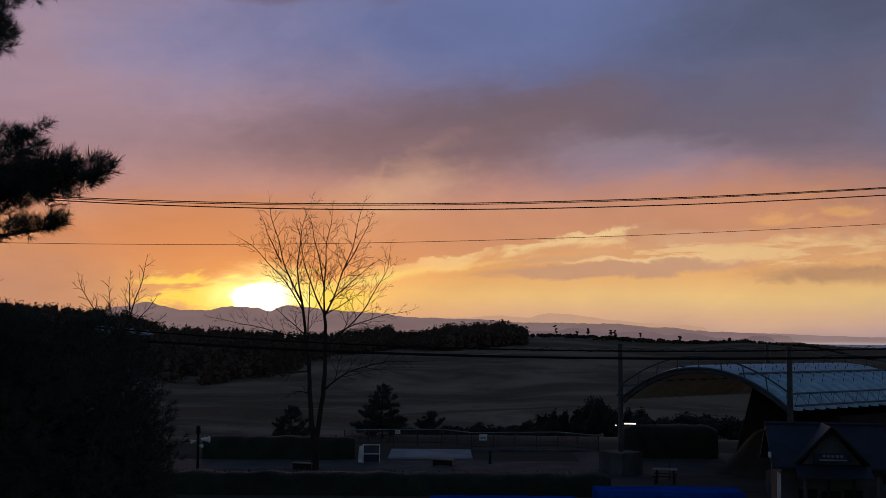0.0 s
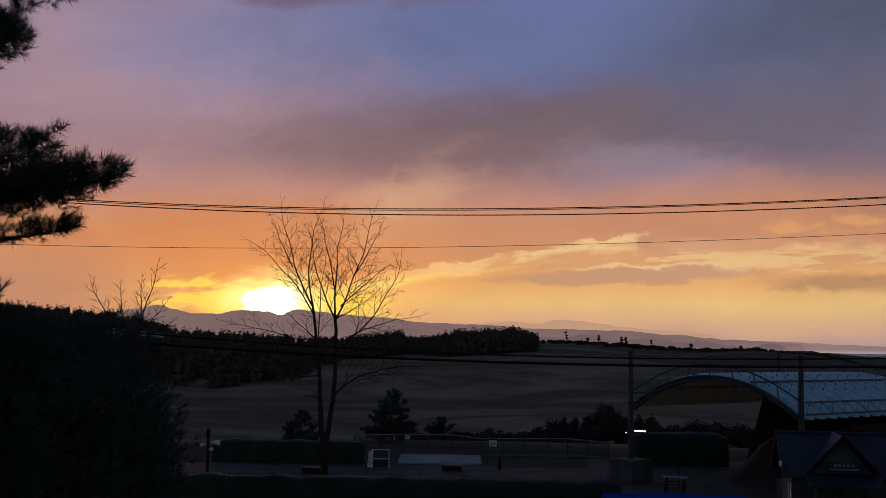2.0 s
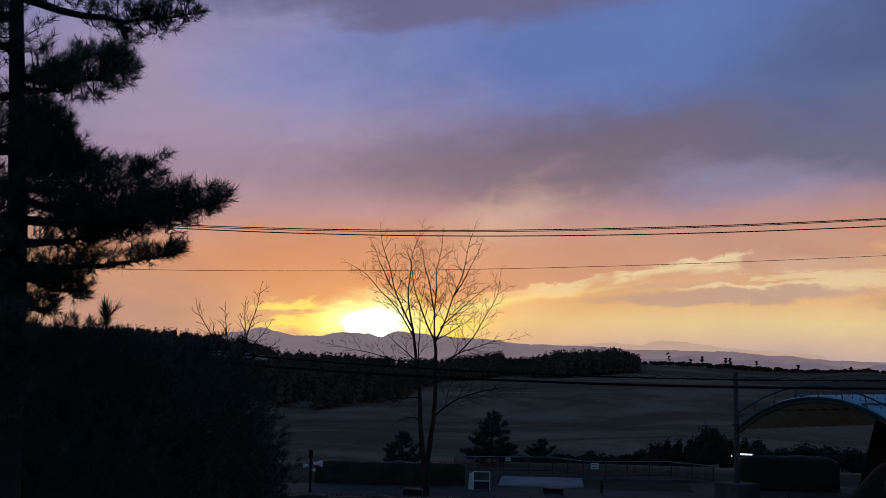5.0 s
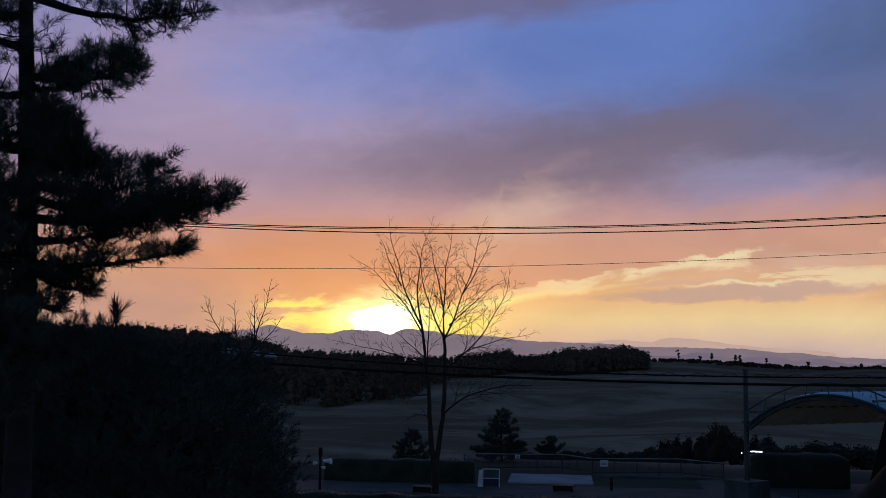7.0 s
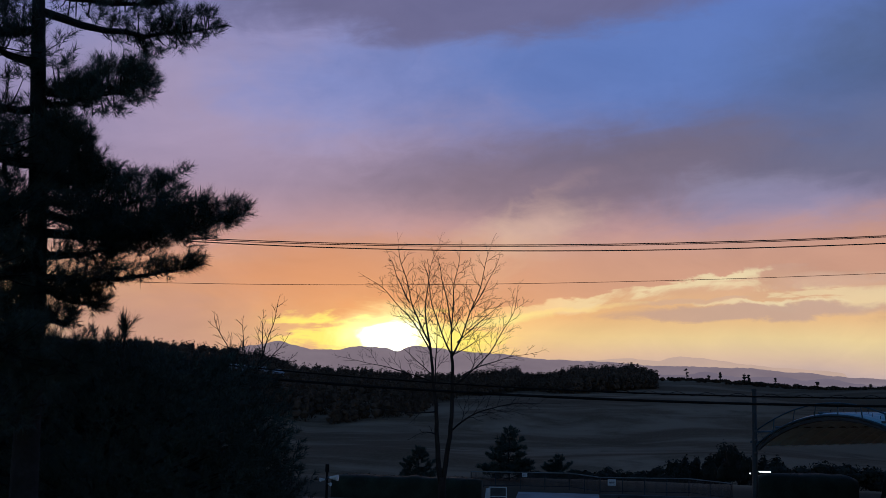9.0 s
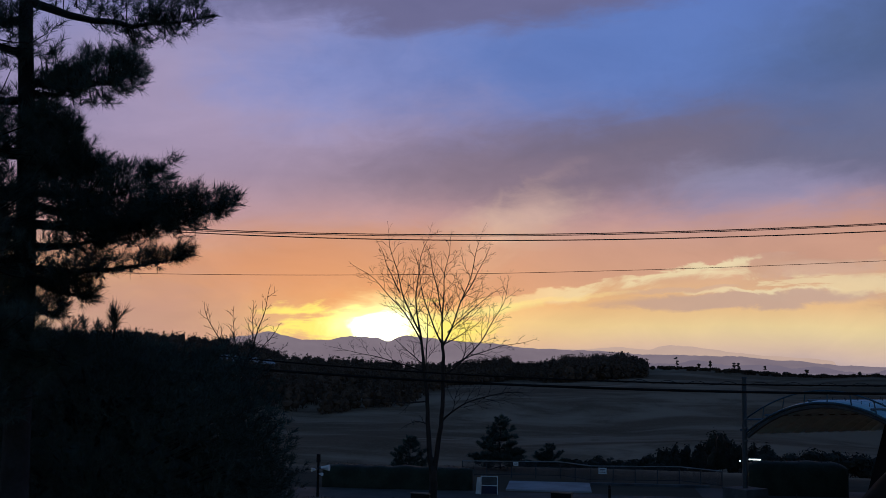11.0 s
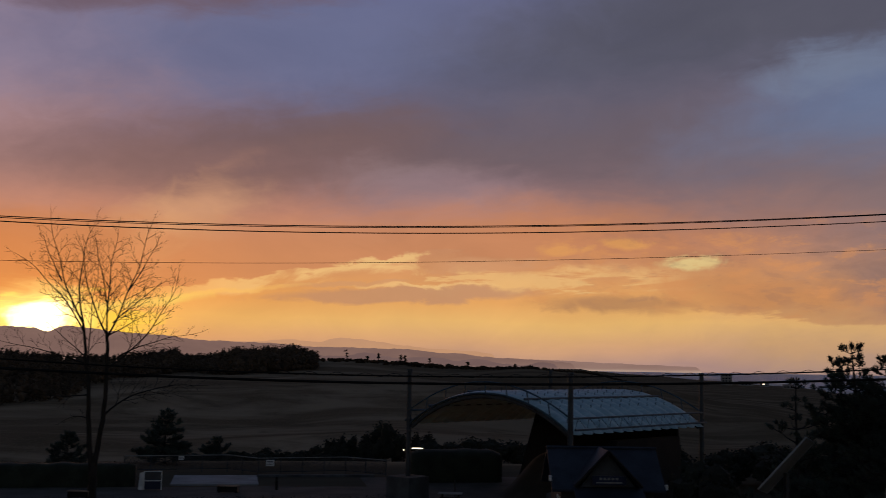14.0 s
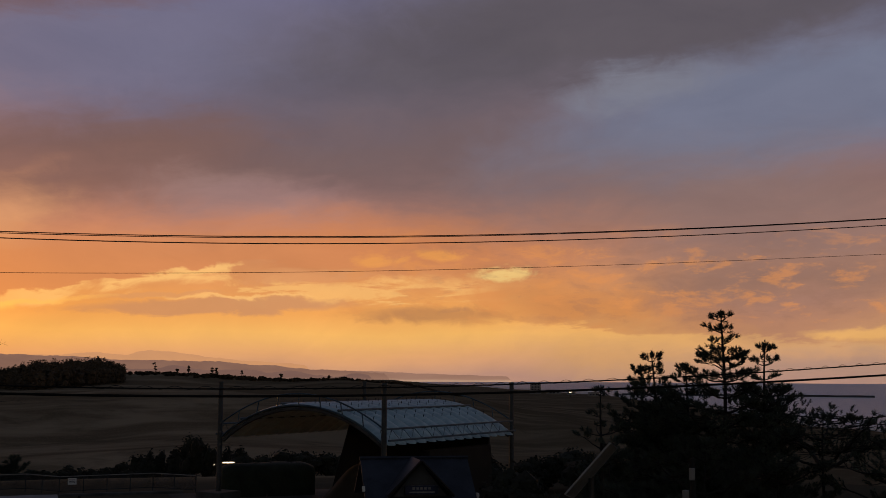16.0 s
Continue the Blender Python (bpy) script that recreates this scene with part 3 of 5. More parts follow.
def bough(wood, green, rng, start, tip, r0, thick, shoots, count, wide, needle, rise=0.4, clear=0.15, flare=48, stub=1.2, loose_way=0.25):
    """A pine bough: a curved limb with twigs and a flat cushion of shoots along it."""
    start, tip = Vector(start), Vector(tip)
    run = tip - start
    n = 8
    line = []
    sag = Vector((rng.uniform(-0.06, 0.06), rng.uniform(-0.06, 0.06), rng.uniform(-0.10, -0.03))) * run.length
    for i in range(n + 1):
        s = i / n
        line.append(start + run * s + sag * math.sin(math.pi * s) + Vector((rng.gauss(0, 0.012), rng.gauss(0, 0.012), rng.gauss(0, 0.012))) * run.length)
    wood.tube(line, [r0 * (1 - 0.85 * i / n) for i in range(n + 1)], 6)
    across = run.cross(Vector((0, 0, 1))).normalized()
    lumps = [(clear + (1 - clear) * rng.random() ** 0.8, rng.uniform(-1, 1), rng.uniform(-0.45, 0.95)) for _ in range(max(3, shoots // 4))]
    loose = 0.07 / max(run.length, 0.2)
    for _ in range(shoots):
        s, u, v = rng.choice(lumps)
        s = min(1.0, max(clear * 0.6, s + rng.gauss(0, loose)))
        u, v = u + rng.gauss(0, 0.12), v + rng.gauss(0, 0.16)
        i = min(int(s * n), n - 1)
        base = line[i].lerp(line[i + 1], s * n - i)
        full = 0.45 + 0.75 * math.sin(math.pi * min(1.0, 0.1 + 0.85 * s))
        width = run.length * 0.30 * full + 0.08
        off = across * u * width + Vector((0, 0, 1)) * (v * thick * full) + run.normalized() * rng.uniform(-0.1, 0.15) * width
        p = base + off
        d = (run.normalized() * 0.36 + off.normalized() * 0.50 + Vector((0, 0, rise)) + Vector((rng.gauss(0, loose_way), rng.gauss(0, loose_way), rng.gauss(0, loose_way * 0.8)))).normalized()
        if rng.random() < 0.35:
            wood.tube([base, base.lerp(p, 0.6) + Vector((0, 0, -0.02)), p], [0.010, 0.008, 0.005], 3, False)
        needle_tuft(green, rng, p, d, needle * stub, count, wide, needle, flare)
    for _ in range(3):
        needle_tuft(green, rng, line[-1], spread(rng, (run.normalized() * 0.8 + Vector((0, 0, rise))).normalized(), 28), needle * 1.2, count, wide, needle)


def pine(seed, label, foot, tall, radius, top_bare=0.3, whorl=0.42, shoots=9, count=16, wide=0.010, needle=0.15, lean=0.0, group="", low=0.12, broad=0.62):
    """A young black pine: whorls of rising boughs round a straight stem."""
    rng = random.Random(seed)
    foot = Vector(foot)
    t = thing("pine_tree", label, "tree", Matrix.Translation(foot), group)
    wood, green, stem = Mesh(), Mesh(), Mesh()
    line = [Vector((lean * (z / tall) ** 2 * tall + 0.055 * math.sin(z * 1.4 + seed), 0.03 * math.cos(z * 1.3 + seed), z)) for z in [tall * i / 14 for i in range(15)]]
    stem.tube(line, [0.016 * tall * (1 - 0.93 * i / 14) + 0.006 for i in range(15)], 8)

    def on_stem(z):
        s = min(max(z / tall, 0), 0.999) * 14
        return line[int(s)].lerp(line[int(s) + 1], s - int(s))
    z = tall - top_bare
    k = 0
    while z > tall * (low if tall > 5 else 0.04):
        below = tall - z
        reach = radius * min(1.0, (below / (tall * (broad if tall > 5 else 0.95))) ** (0.92 if tall > 5 else 0.8))
        arms = 3 if below < 0.9 else rng.choice((4, 5, 5))
        climb = rng.uniform(0.22, 0.42) if tall > 5 else rng.uniform(0.14, 0.26)
        turn = rng.uniform(0, 360)
        for a in range(arms):
            if below > 0.7 and rng.random() < 0.16:
                continue
            az = turn + 360 * a / arms + rng.uniform(-26, 26)
            far = reach * rng.uniform(0.50, 1.22) + 0.12
            tip = on_stem(z) + polar(az, far, far * (climb + rng.uniform(-0.12, 0.20)) + 0.04)
            bough(wood, green, rng, on_stem(z), tip, 0.012 + 0.016 * far, 0.05 + 0.06 * far, int(2 + shoots * far * far * 0.55 + shoots * 0.6 * far), count, wide, needle, 0.45, 0.30)
        z -= whorl * rng.uniform(0.8, 1.2) * (1.0 if below < 2.5 else 1.1)
        k += 1
    for _ in range(5):
        needle_tuft(green, rng, line[-1] - Vector((0, 0, 0.08)), spread(rng, Vector((0, 0, 1)), 28), needle * 1.4, count + 6, wide, needle)
    needle_tuft(green, rng, line[-1] - Vector((0, 0, 0.1)), Vector((0, 0, 1)), needle * 2.0, count + 10, wide, needle, 38)
    part("trunk", stem, BARK, t, "", None, True)
    tagged(part("branchwork", wood, BARK, t), kind="stuff")
    part("needles", green, NEEDLES, t, "dark green pine needles")
    return t


ICO = None


def blob(q, rng, c, rx, ry, rz, rough=0.3):
    """A rough lump of foliage, twenty facets."""
    global ICO
    if ICO is None:
        bm = bmesh.new()
        bmesh.ops.create_icosphere(bm, subdivisions=1, radius=1)
        bm.verts.index_update()
        ICO = ([v.co.copy() for v in bm.verts], [tuple(v.index for v in f.verts) for f in bm.faces])
        bm.free()
    k = len(q.v)
    for v in ICO[0]:
        s = 1 + rng.uniform(-rough, rough)
        q.v.append((c[0] + v.x * rx * s, c[1] + v.y * ry * s, c[2] + v.z * rz * s))
    q.f.extend(tuple(k + i for i in f) for f in ICO[1])


def leaf_cloud(q, rng, c, r, count, size):
    """Small leaves on and just under the skin of a rounded mass."""
    for _ in range(count):
        d = Vector((rng.gauss(0, 1), rng.gauss(0, 1), rng.gauss(0, 1))).normalized()
        s = rng.uniform(0.72, 1.08) * (1 + 0.18 * noise.noise(d * 2.3 + Vector(c) * 0.7))
        p = Vector((c[0] + d.x * r[0] * s, c[1] + d.y * r[1] * s, c[2] + d.z * r[2] * s))
        a = spread(rng, d, 75) * size * rng.uniform(0.6, 1.3)
        b = a.cross(d + Vector((rng.gauss(0, 0.5), rng.gauss(0, 0.5), rng.gauss(0, 0.5)))).normalized() * size * 0.45
        q.face(p - a * 0.5, p + b, p + a * 0.7, p - b)


def shrub(seed, label, foot, wide, tall, material=None, lumps=7, leaves=260, size=0.14, name="shrub", group="", category="bush"):
    """A bush: a few stems, lumps of shade within and leaves outside."""
    rng = random.Random(seed)
    t = thing(name, label, category, Matrix.Translation(Vector(foot)), group)
    green, wood = Mesh(), Mesh()
    for i in range(lumps):
        a = rng.uniform(0, 360)
        far = wide * 0.36 * rng.random() ** 0.5
        h = tall * rng.uniform(0.38, 0.74)
        r = (wide * rng.uniform(0.22, 0.34), wide * rng.uniform(0.22, 0.34), tall * rng.uniform(0.24, 0.30))
        c = polar(a, far, h)
        blob(green, rng, c, r[0] * 0.8, r[1] * 0.8, r[2] * 0.8, 0.25)
        leaf_cloud(green, rng, c, r, leaves, size)
        wood.tube([(0, 0, -0.1), tuple(c * 0.5 + Vector((0, 0, -0.05 * tall))), tuple(c)], [0.05, 0.035, 0.015], 5)
    tagged(part("branchwork", wood, BARK, t), kind="stuff")
    part("foliage", green, material or SCRUB, t)
    return t


def hedge(seed, label, x0, x1, y0, y1, tall, turn=0.0, pivot=(0, 0), dense=240, size=0.055):
    """A clipped hedge: a rounded, uneven body and a coat of leaves."""
    rng = random.Random(seed)
    q = Mesh()
    nx, long = max(4, int((x1 - x0) / 0.35)), x1 - x0
    prof = [(-0.5, 0.0), (-0.5, 0.75), (-0.42, 0.94), (-0.2, 1.0), (0.2, 1.0), (0.42, 0.94), (0.5, 0.75), (0.5, 0.0)]
    for i in range(nx + 1):
        x = x0 + long * i / nx
        end = min(1.0, 0.93 + 0.07 * min(i, nx - i) / 1.5)
        for u, v in prof:
            j = 0.09 * noise.noise((x * 1.6, u * 3, v * 3 + seed))
            q.v.append((x, (y0 + y1) / 2 + (y1 - y0) * u * end * (1 + j), tall * v * end + (0.12 * noise.noise((x * 0.9, u, seed)) if v > 0.5 else 0)))
    k = len(prof)
    for i in range(nx):
        for j in range(k - 1):
            q.f.append((i * k + j, (i + 1) * k + j, (i + 1) * k + j + 1, i * k + j + 1))
    q.f += [tuple(range(k)), tuple(nx * k + j for j in reversed(range(k)))]
    leaf = Mesh()
    for _ in range(int(dense * long)):
        x = x0 + rng.uniform(-0.1, 1.0 * long + 0.1)
        u, v = rng.choice(((-0.5, rng.random()), (rng.uniform(-0.5, 0.5), 1.0), (rng.uniform(-0.5, 0.5), 1.0), (0.5, rng.random())))
        p = Vector((x, (y0 + y1) / 2 + (y1 - y0) * u, tall * v + rng.uniform(-0.05, 0.09) + 0.12 * noise.noise((x * 0.9, u, seed))))
        a = Vector((rng.gauss(0, 1), rng.gauss(0, 1), rng.gauss(0.4, 1))).normalized() * size
        b = a.cross(Vector((rng.gauss(0, 1), rng.gauss(0, 1), rng.gauss(0, 1)))).normalized() * size * 0.45
        leaf.face(p - a * 0.5, p + b, p + a * 0.6, p - b)
    t = thing("hedge", label, "hedge", Matrix.Translation((pivot[0], pivot[1], 0)) @ pose(0, 0, 0, 0, 0, turn) @ Matrix.Translation((-pivot[0], -pivot[1], 0)))
    part("body", q, LEAVES, t, "", None, True)
    part("leaves", leaf, LEAVES, t)
    return t


def twig(q, rng, p, d, long, r, depth, up):
    """A bare shoot that bends towards the light and carries side shoots by turns."""
    n = max(3, min(9, int(long / 0.24)))
    pts, p, d = [p.copy()], p.copy(), d.copy()
    side = rng.choice((-1, 1))
    for i in range(n):
        d = (d + Vector((rng.gauss(0, 0.085), rng.gauss(0, 0.085), rng.gauss(0, 0.05) + up * (1 - d.z)))).normalized()
        p = p + d * (long / n)
        pts.append(p.copy())
        if depth > 0 and i < n - 1 and rng.random() < 0.86:
            side = -side
            w = fork(rng, d, side * rng.uniform(26, 48))
            twig(q, rng, p, w, long * rng.uniform(0.30, 0.62) * (1.05 - 0.5 * i / n), max(r * (0.62 - 0.25 * i / n), 0.0045), depth - 1, up)
    q.tube(pts, [r * (1 - 0.75 * i / n) + 0.0025 for i in range(n + 1)], 3, False)


def fork(rng, d, angle):
    """A direction turned off d by that many degrees, to one side or the other."""
    axis = Vector((rng.gauss(0, 0.45), 1.0, rng.gauss(0, 0.45)))
    axis = (axis - d * axis.dot(d)).normalized()
    return (Matrix.Rotation(radians(angle), 3, axis) @ d).normalized()


def bare_tree(seed, label, foot, stems, limbs, turn=0.0, step=0.42, reach=0.34, depth=2, name="bare_tree"):
    """A leafless tree. Stems: foot and tip radius and points across and up; limbs: radius, start, tip and the bend between them."""
    rng = random.Random(seed)
    t = thing(name, label, "tree", Matrix.Translation(Vector(foot)) @ pose(0, 0, 0, 0, 0, turn))
    for r0, r1, pts in stems:
        q, line = Mesh(), []
        ctrl = [Vector((x, 0.02 * z, z)) for x, z in pts]
        for a, b in zip(ctrl, ctrl[1:]):
            line += [a.lerp(b, j / 3) + Vector((rng.gauss(0, 0.018), rng.gauss(0, 0.018), 0)) for j in range(3)]
        line.append(ctrl[-1])
        k = len(line) - 1
        q.tube(line, [r0 + (r1 - r0) * i / k for i in range(k + 1)], 9)
        part("trunk", q, TWIGS, t, "", None, True)
    for r0, x0, z0, x1, z1, bx, bz in limbs:
        q = Mesh()
        away = rng.uniform(-0.32, 0.32)
        a, b = Vector((x0, 0.02 * z0, z0)), Vector((x1, 0.02 * z0 + away * (abs(x1 - x0) + 0.5 * abs(z1 - z0)), z1))
        c = Vector((bx, (a.y + b.y) / 2, bz))
        long = (c - a).length + (b - c).length
        k = max(8, int(long / 0.22))
        line, side = [], rng.choice((-1, 1))
        wob = [rng.uniform(0, 6.3) for _ in range(3)]
        for i in range(k + 1):
            s = i / k
            o = Vector((math.sin(s * 13 + wob[0]), math.sin(s * 11 + wob[1]), 0.6 * math.sin(s * 15 + wob[2]))) * 0.012 * long * s
            line.append(a * (1 - s) ** 2 + c * 2 * s * (1 - s) + b * s * s + o)
        q.tube(line, [r0 * (1 - 0.86 * (i / k) ** 0.8) + 0.004 for i in range(k + 1)], 5)
        z = 0.16 * long * rng.uniform(0.7, 1.2)
        while z < long * 0.97:
            s = z / long
            i = min(int(s * k), k - 1)
            p = line[i].lerp(line[i + 1], s * k - i)
            d = (line[i + 1] - line[i]).normalized()
            side = -side
            far = long * reach * rng.uniform(0.55, 1.15) * (1.15 - 0.75 * s)
            twig(q, rng, p, fork(rng, d, side * rng.uniform(28, 52)), far, max(r0 * 0.42 * (1 - 0.6 * s), 0.009), depth, 0.085)
            z += step * rng.uniform(0.6, 1.4)
        twig(q, rng, line[-1], (line[-1] - line[-2]).normalized(), long * 0.14, 0.008, 1, 0.05)
        part("limb", q, TWIGS, t)
    return t


def spray(q, rng, c, size):
    """A small spray of far foliage: one ragged four-cornered leaf mass lying at random."""
    a = Vector((rng.gauss(0, 1), rng.gauss(0, 1), rng.gauss(0, 0.7))).normalized() * size
    b = a.cross(Vector((rng.gauss(0, 1), rng.gauss(0, 1), rng.gauss(0, 1)))).normalized() * size * rng.uniform(0.4, 0.8)
    q.face(c - a * rng.uniform(0.4, 0.9), c + b, c + a * rng.uniform(0.5, 1.0), c - b * rng.uniform(0.5, 1.2))


# ---- woods along the skyline ----
def wood(seed, label, az0, az1, r0, r1, count, tall, clearing=None, squat=1.0):
    rng = random.Random(seed)
    q = Mesh()
    for _ in range(count):
        az = rng.uniform(az0, az1)
        r = rng.uniform(r0(az), r1(az))
        p = polar(az, r)
        z = height(p.x, p.y)
        h = tall(az) * rng.uniform(0.65, 1.15) * (0.5 if clearing and clearing(az, r) else 1.0)
        q.tube([(p.x, p.y, z - 0.3), (p.x + rng.uniform(-0.3, 0.3), p.y, z + h * 0.7)], [0.16, 0.07], 3, False)
        wide = h * 0.24 * squat
        for u in (0.28, 0.62):
            w = wide * (1.0 - 0.62 * u) * rng.uniform(0.75, 1.2)
            blob(q, rng, (p.x + rng.gauss(0, 0.2) * wide, p.y + rng.gauss(0, 0.2) * wide, z + h * u), w, w, h * rng.uniform(0.15, 0.22), 0.42)
        for i in range(50):
            u, a = rng.uniform(0.04, 1.0), rng.uniform(0, 6.283)
            o = wide * 1.2 * math.sqrt(max(0.0, 1.06 - u)) * rng.uniform(0.55, 1.1)
            spray(q, rng, Vector((p.x + o * math.cos(a), p.y + o * math.sin(a), z + h * u * 0.97)), 0.35 * math.sqrt(squat) * rng.uniform(0.6, 1.3))
    return tagged(part("woodland", q, FAR_WOOD), label, "woods", kind="stuff")


wood(11, "dark pine wood covering the far hillside", -34, -2.5, lambda a: 256 + 10 * noise.noise((a * 0.4, 0, 0)) + max(0, a + 8) * 20, lambda a: 428, 4300, lambda a: 5.4 + (1.4 if a < -15 else 0) - bump(a, -7, 3.0, 2.0), lambda a, r: -17.6 < a < -14.4 and r < 350)
wood(12, "rounded dark pine copse on the skyline", -2.8, 4.3, lambda a: 345 + 9 * abs(a), lambda a: 430, 1000, lambda a: 3.0 + 3.0 * ease(-1.6, 0.6, a) - 2.6 * ease(3.0, 4.3, a))
wood(13, "low scrub along the far crest", 4.0, 21, lambda a: 412, lambda a: 440, 620, lambda a: 0.75 + 0.5 * noise.noise((a * 1.7, 0, 4)), None, 2.6)

# lone trees on the far crest
for k, (az, h, lean) in enumerate(((5.75, 4.2, 0), (7.35, 3.6, 0.3), (8.50, 4.0, 0), (8.72, 3.4, 0), (9.95, 3.0, 0), (11.9, 2.4, 0), (6.8, 2.0, 0), (14.3, 2.2, 0))):
    rng = random.Random(40 + k)
    p = polar(az, 424)
    t = thing("crest_tree", "small wind-shaped tree alone on the far crest", "tree", Matrix.Translation((p.x, p.y, height(p.x, p.y) - 0.1)), "lone trees on the crest")
    q, s = Mesh(), Mesh()
    s.tube([(0, 0, -0.3), (lean * 0.5, 0, h * 0.55), (lean, 0, h * 0.95)], [0.16, 0.11, 0.05], 5)
    for i in range(9):
        u = rng.uniform(0.38, 1.0)
        blob(q, rng, (lean * u + rng.gauss(0, 0.2), rng.gauss(0, 0.2), h * u), 0.5 * rng.uniform(0.6, 1.3), 0.5, 0.28 * rng.uniform(0.7, 1.3), 0.4)
    part("trunk", s, BARK, t)
    part("crown", q, FAR_WOOD, t)

# houses among the far trees
for az, r, wd, h, yaw in ((-16.9, 348, 6, 3.0, 10), (-15.9, 344, 7, 3.2, -14), (-15.0, 346, 5, 2.8, 24)):
    p = polar(az, r)
    z = height(p.x, p.y)
    t = thing("house", "pale low house among the far pines", "house", pose(p.x, p.y, z + 0.8, 0, 0, -az + yaw), "far houses")
    part("wall", Mesh().box((-wd / 2, -3, -2.0), (wd / 2, 3, h * 0.55)), TOWN_WALL, t)
    q = Mesh()
    a = [(-wd / 2 - 0.4, -3.5, h * 0.55), (wd / 2 + 0.4, -3.5, h * 0.55), (wd / 2 + 0.4, 3.5, h * 0.55), (-wd / 2 - 0.4, 3.5, h * 0.55)]
    e = [(-wd / 2 - 0.4, 0, h), (wd / 2 + 0.4, 0, h)]
    q.face(a[0], a[1], e[1], e[0])
    q.face(a[2], a[3], e[0], e[1])
    q.face(a[1], a[2], e[1])
    q.face(a[3], a[0], e[0])
    q.face(*reversed(a))
    part("roof", q, TOWN_ROOF, t)
    for i in range(3):
        part("window", Mesh().box((-wd * 0.36 + i * wd * 0.26, -3.05, 0.2), (-wd * 0.36 + i * wd * 0.26 + 1.3, -2.98, 1.2)), DARK_GLASS, t)

# harbour buildings by the shore
for az, r, wd, h, yaw in ((24.7, 1400, 13, 13, 0), (25.6, 1420, 16, 5, 10), (26.5, 1400, 9, 5, -8), (27.6, 1300, 12, 4, 0)):
    p = polar(az, r)
    z = height(p.x, p.y)
    t = thing("harbour_building", "pale boxy building by the far shore", "building", pose(p.x, p.y, z, 0, 0, -az + yaw), "harbour buildings")
    part("wall", Mesh().box((-wd / 2, -5, -1), (wd / 2, 5, h)), TOWN_WALL, t)
    part("roof", Mesh().box((-wd / 2 - 0.3, -5.3, h), (wd / 2 + 0.3, 5.3, h + 0.5)), TOWN_ROOF, t)
    for i in range(3):
        for j in range(int(h / 3.2)):
            part("window", Mesh().box((-wd * 0.36 + i * wd * 0.28, -5.08, 1.0 + j * 3.2), (-wd * 0.36 + i * wd * 0.28 + wd * 0.16, -4.98, 2.4 + j * 3.2)), DARK_GLASS, t)
p = polar(26.45, 1180)
t = thing("harbour_lamp", "single lit lamp near the shore", "lamp", Matrix.Translation((p.x, p.y, height(p.x, p.y))))
part("pole", Mesh().tube([(0, 0, -0.5), (0, 0, 4.2)], 0.2, 6), POLE_GREY, t)
part("lantern", Mesh().bevelled((-0.7, -0.7, 4.2), (0.7, 0.7, 5.4), 0.2), LAMP_GLOW, t, "small warm light")

# ---- the park ----
q = Mesh()
for i in range(60):
    x = -16 + i * 0.45
    y0 = 58.6 + 0.5 * noise.noise((x * 0.3, 0, 0))
    y1 = 68.6 + 0.6 * noise.noise((x * 0.3, 5, 0))
    q.v += [(x, y0, 0.03), (x, y1, 0.03)]
for i in range(59):
    q.f.append((2 * i, 2 * i + 2, 2 * i + 3, 2 * i + 1))
tagged(part("path", q, GRAVEL), "worn grey gravel path across the park", "path", kind="structure")
tagged(part("pavement", Mesh().bevelled((-3.3, 69.6, -0.2), (1.9, 74.8, 0.10), 0.04), PALE_CONCRETE), "pale concrete apron beside the railing", "pavement", kind="structure")
tagged(part("kerb", Mesh().bevelled((1.95, 74.2, -0.2), (9.5, 74.6, 0.16), 0.04), CONCRETE), "low concrete kerb under the railing", "kerb", kind="structure")
q = Mesh()
q.face((8.0, 56, 0.02), (22, 56, 0.02), (30, 74, 0.02), (8.5, 74, 0.02))
tagged(part("forecourt", q, GRAVEL), "worn gravel ground before the canopy", "ground", kind="structure")

# railing along the drop
RAIL = ((-6.6, 77.0), (0.0, 78.0), (2.0, 75.4), (7.8, 76.4), (10.2, 73.8))
fence = thing("railing", "thin dark metal park railing with mesh infill", "railing")
for (xa, ya), (xb, yb) in zip(RAIL, RAIL[1:]):
    a, b = Vector((xa, ya, 0)), Vector((xb, yb, 0))
    count = max(1, round((b - a).length / 1.6))
    part("rail", Mesh().tube([a + Vector((0, 0, 1.12)), b + Vector((0, 0, 1.12))], 0.035, 6), ENAMEL, fence, "pale top rail")
    part("rail", Mesh().tube([a + Vector((0, 0, 0.22)), b + Vector((0, 0, 0.22))], 0.022, 6), DARK_STEEL, fence)
    for i in range(count):
        p = a.lerp(b, i / count)
        part("post", Mesh().tube([p, p + Vector((0, 0, 1.14))], 0.034, 6), POLE_GREY, fence)
    mesh_bars = Mesh()
    bars = round((b - a).length / 0.06)
    for i in range(1, bars):
        p = a.lerp(b, i / bars)
        mesh_bars.tube([p + Vector((0, 0, 0.22)), p + Vector((0, 0, 1.10))], 0.009, 3, False)
    for z in range(14):
        mesh_bars.tube([a + Vector((0, 0, 0.25 + 0.06 * z)), b + Vector((0, 0, 0.25 + 0.06 * z))], 0.007, 3, False)
    part("infill", mesh_bars, DARK_STEEL, fence)
part("post", Mesh().tube([(10.2, 73.8, 0), (10.2, 73.8, 1.14)], 0.034, 6), POLE_GREY, fence)
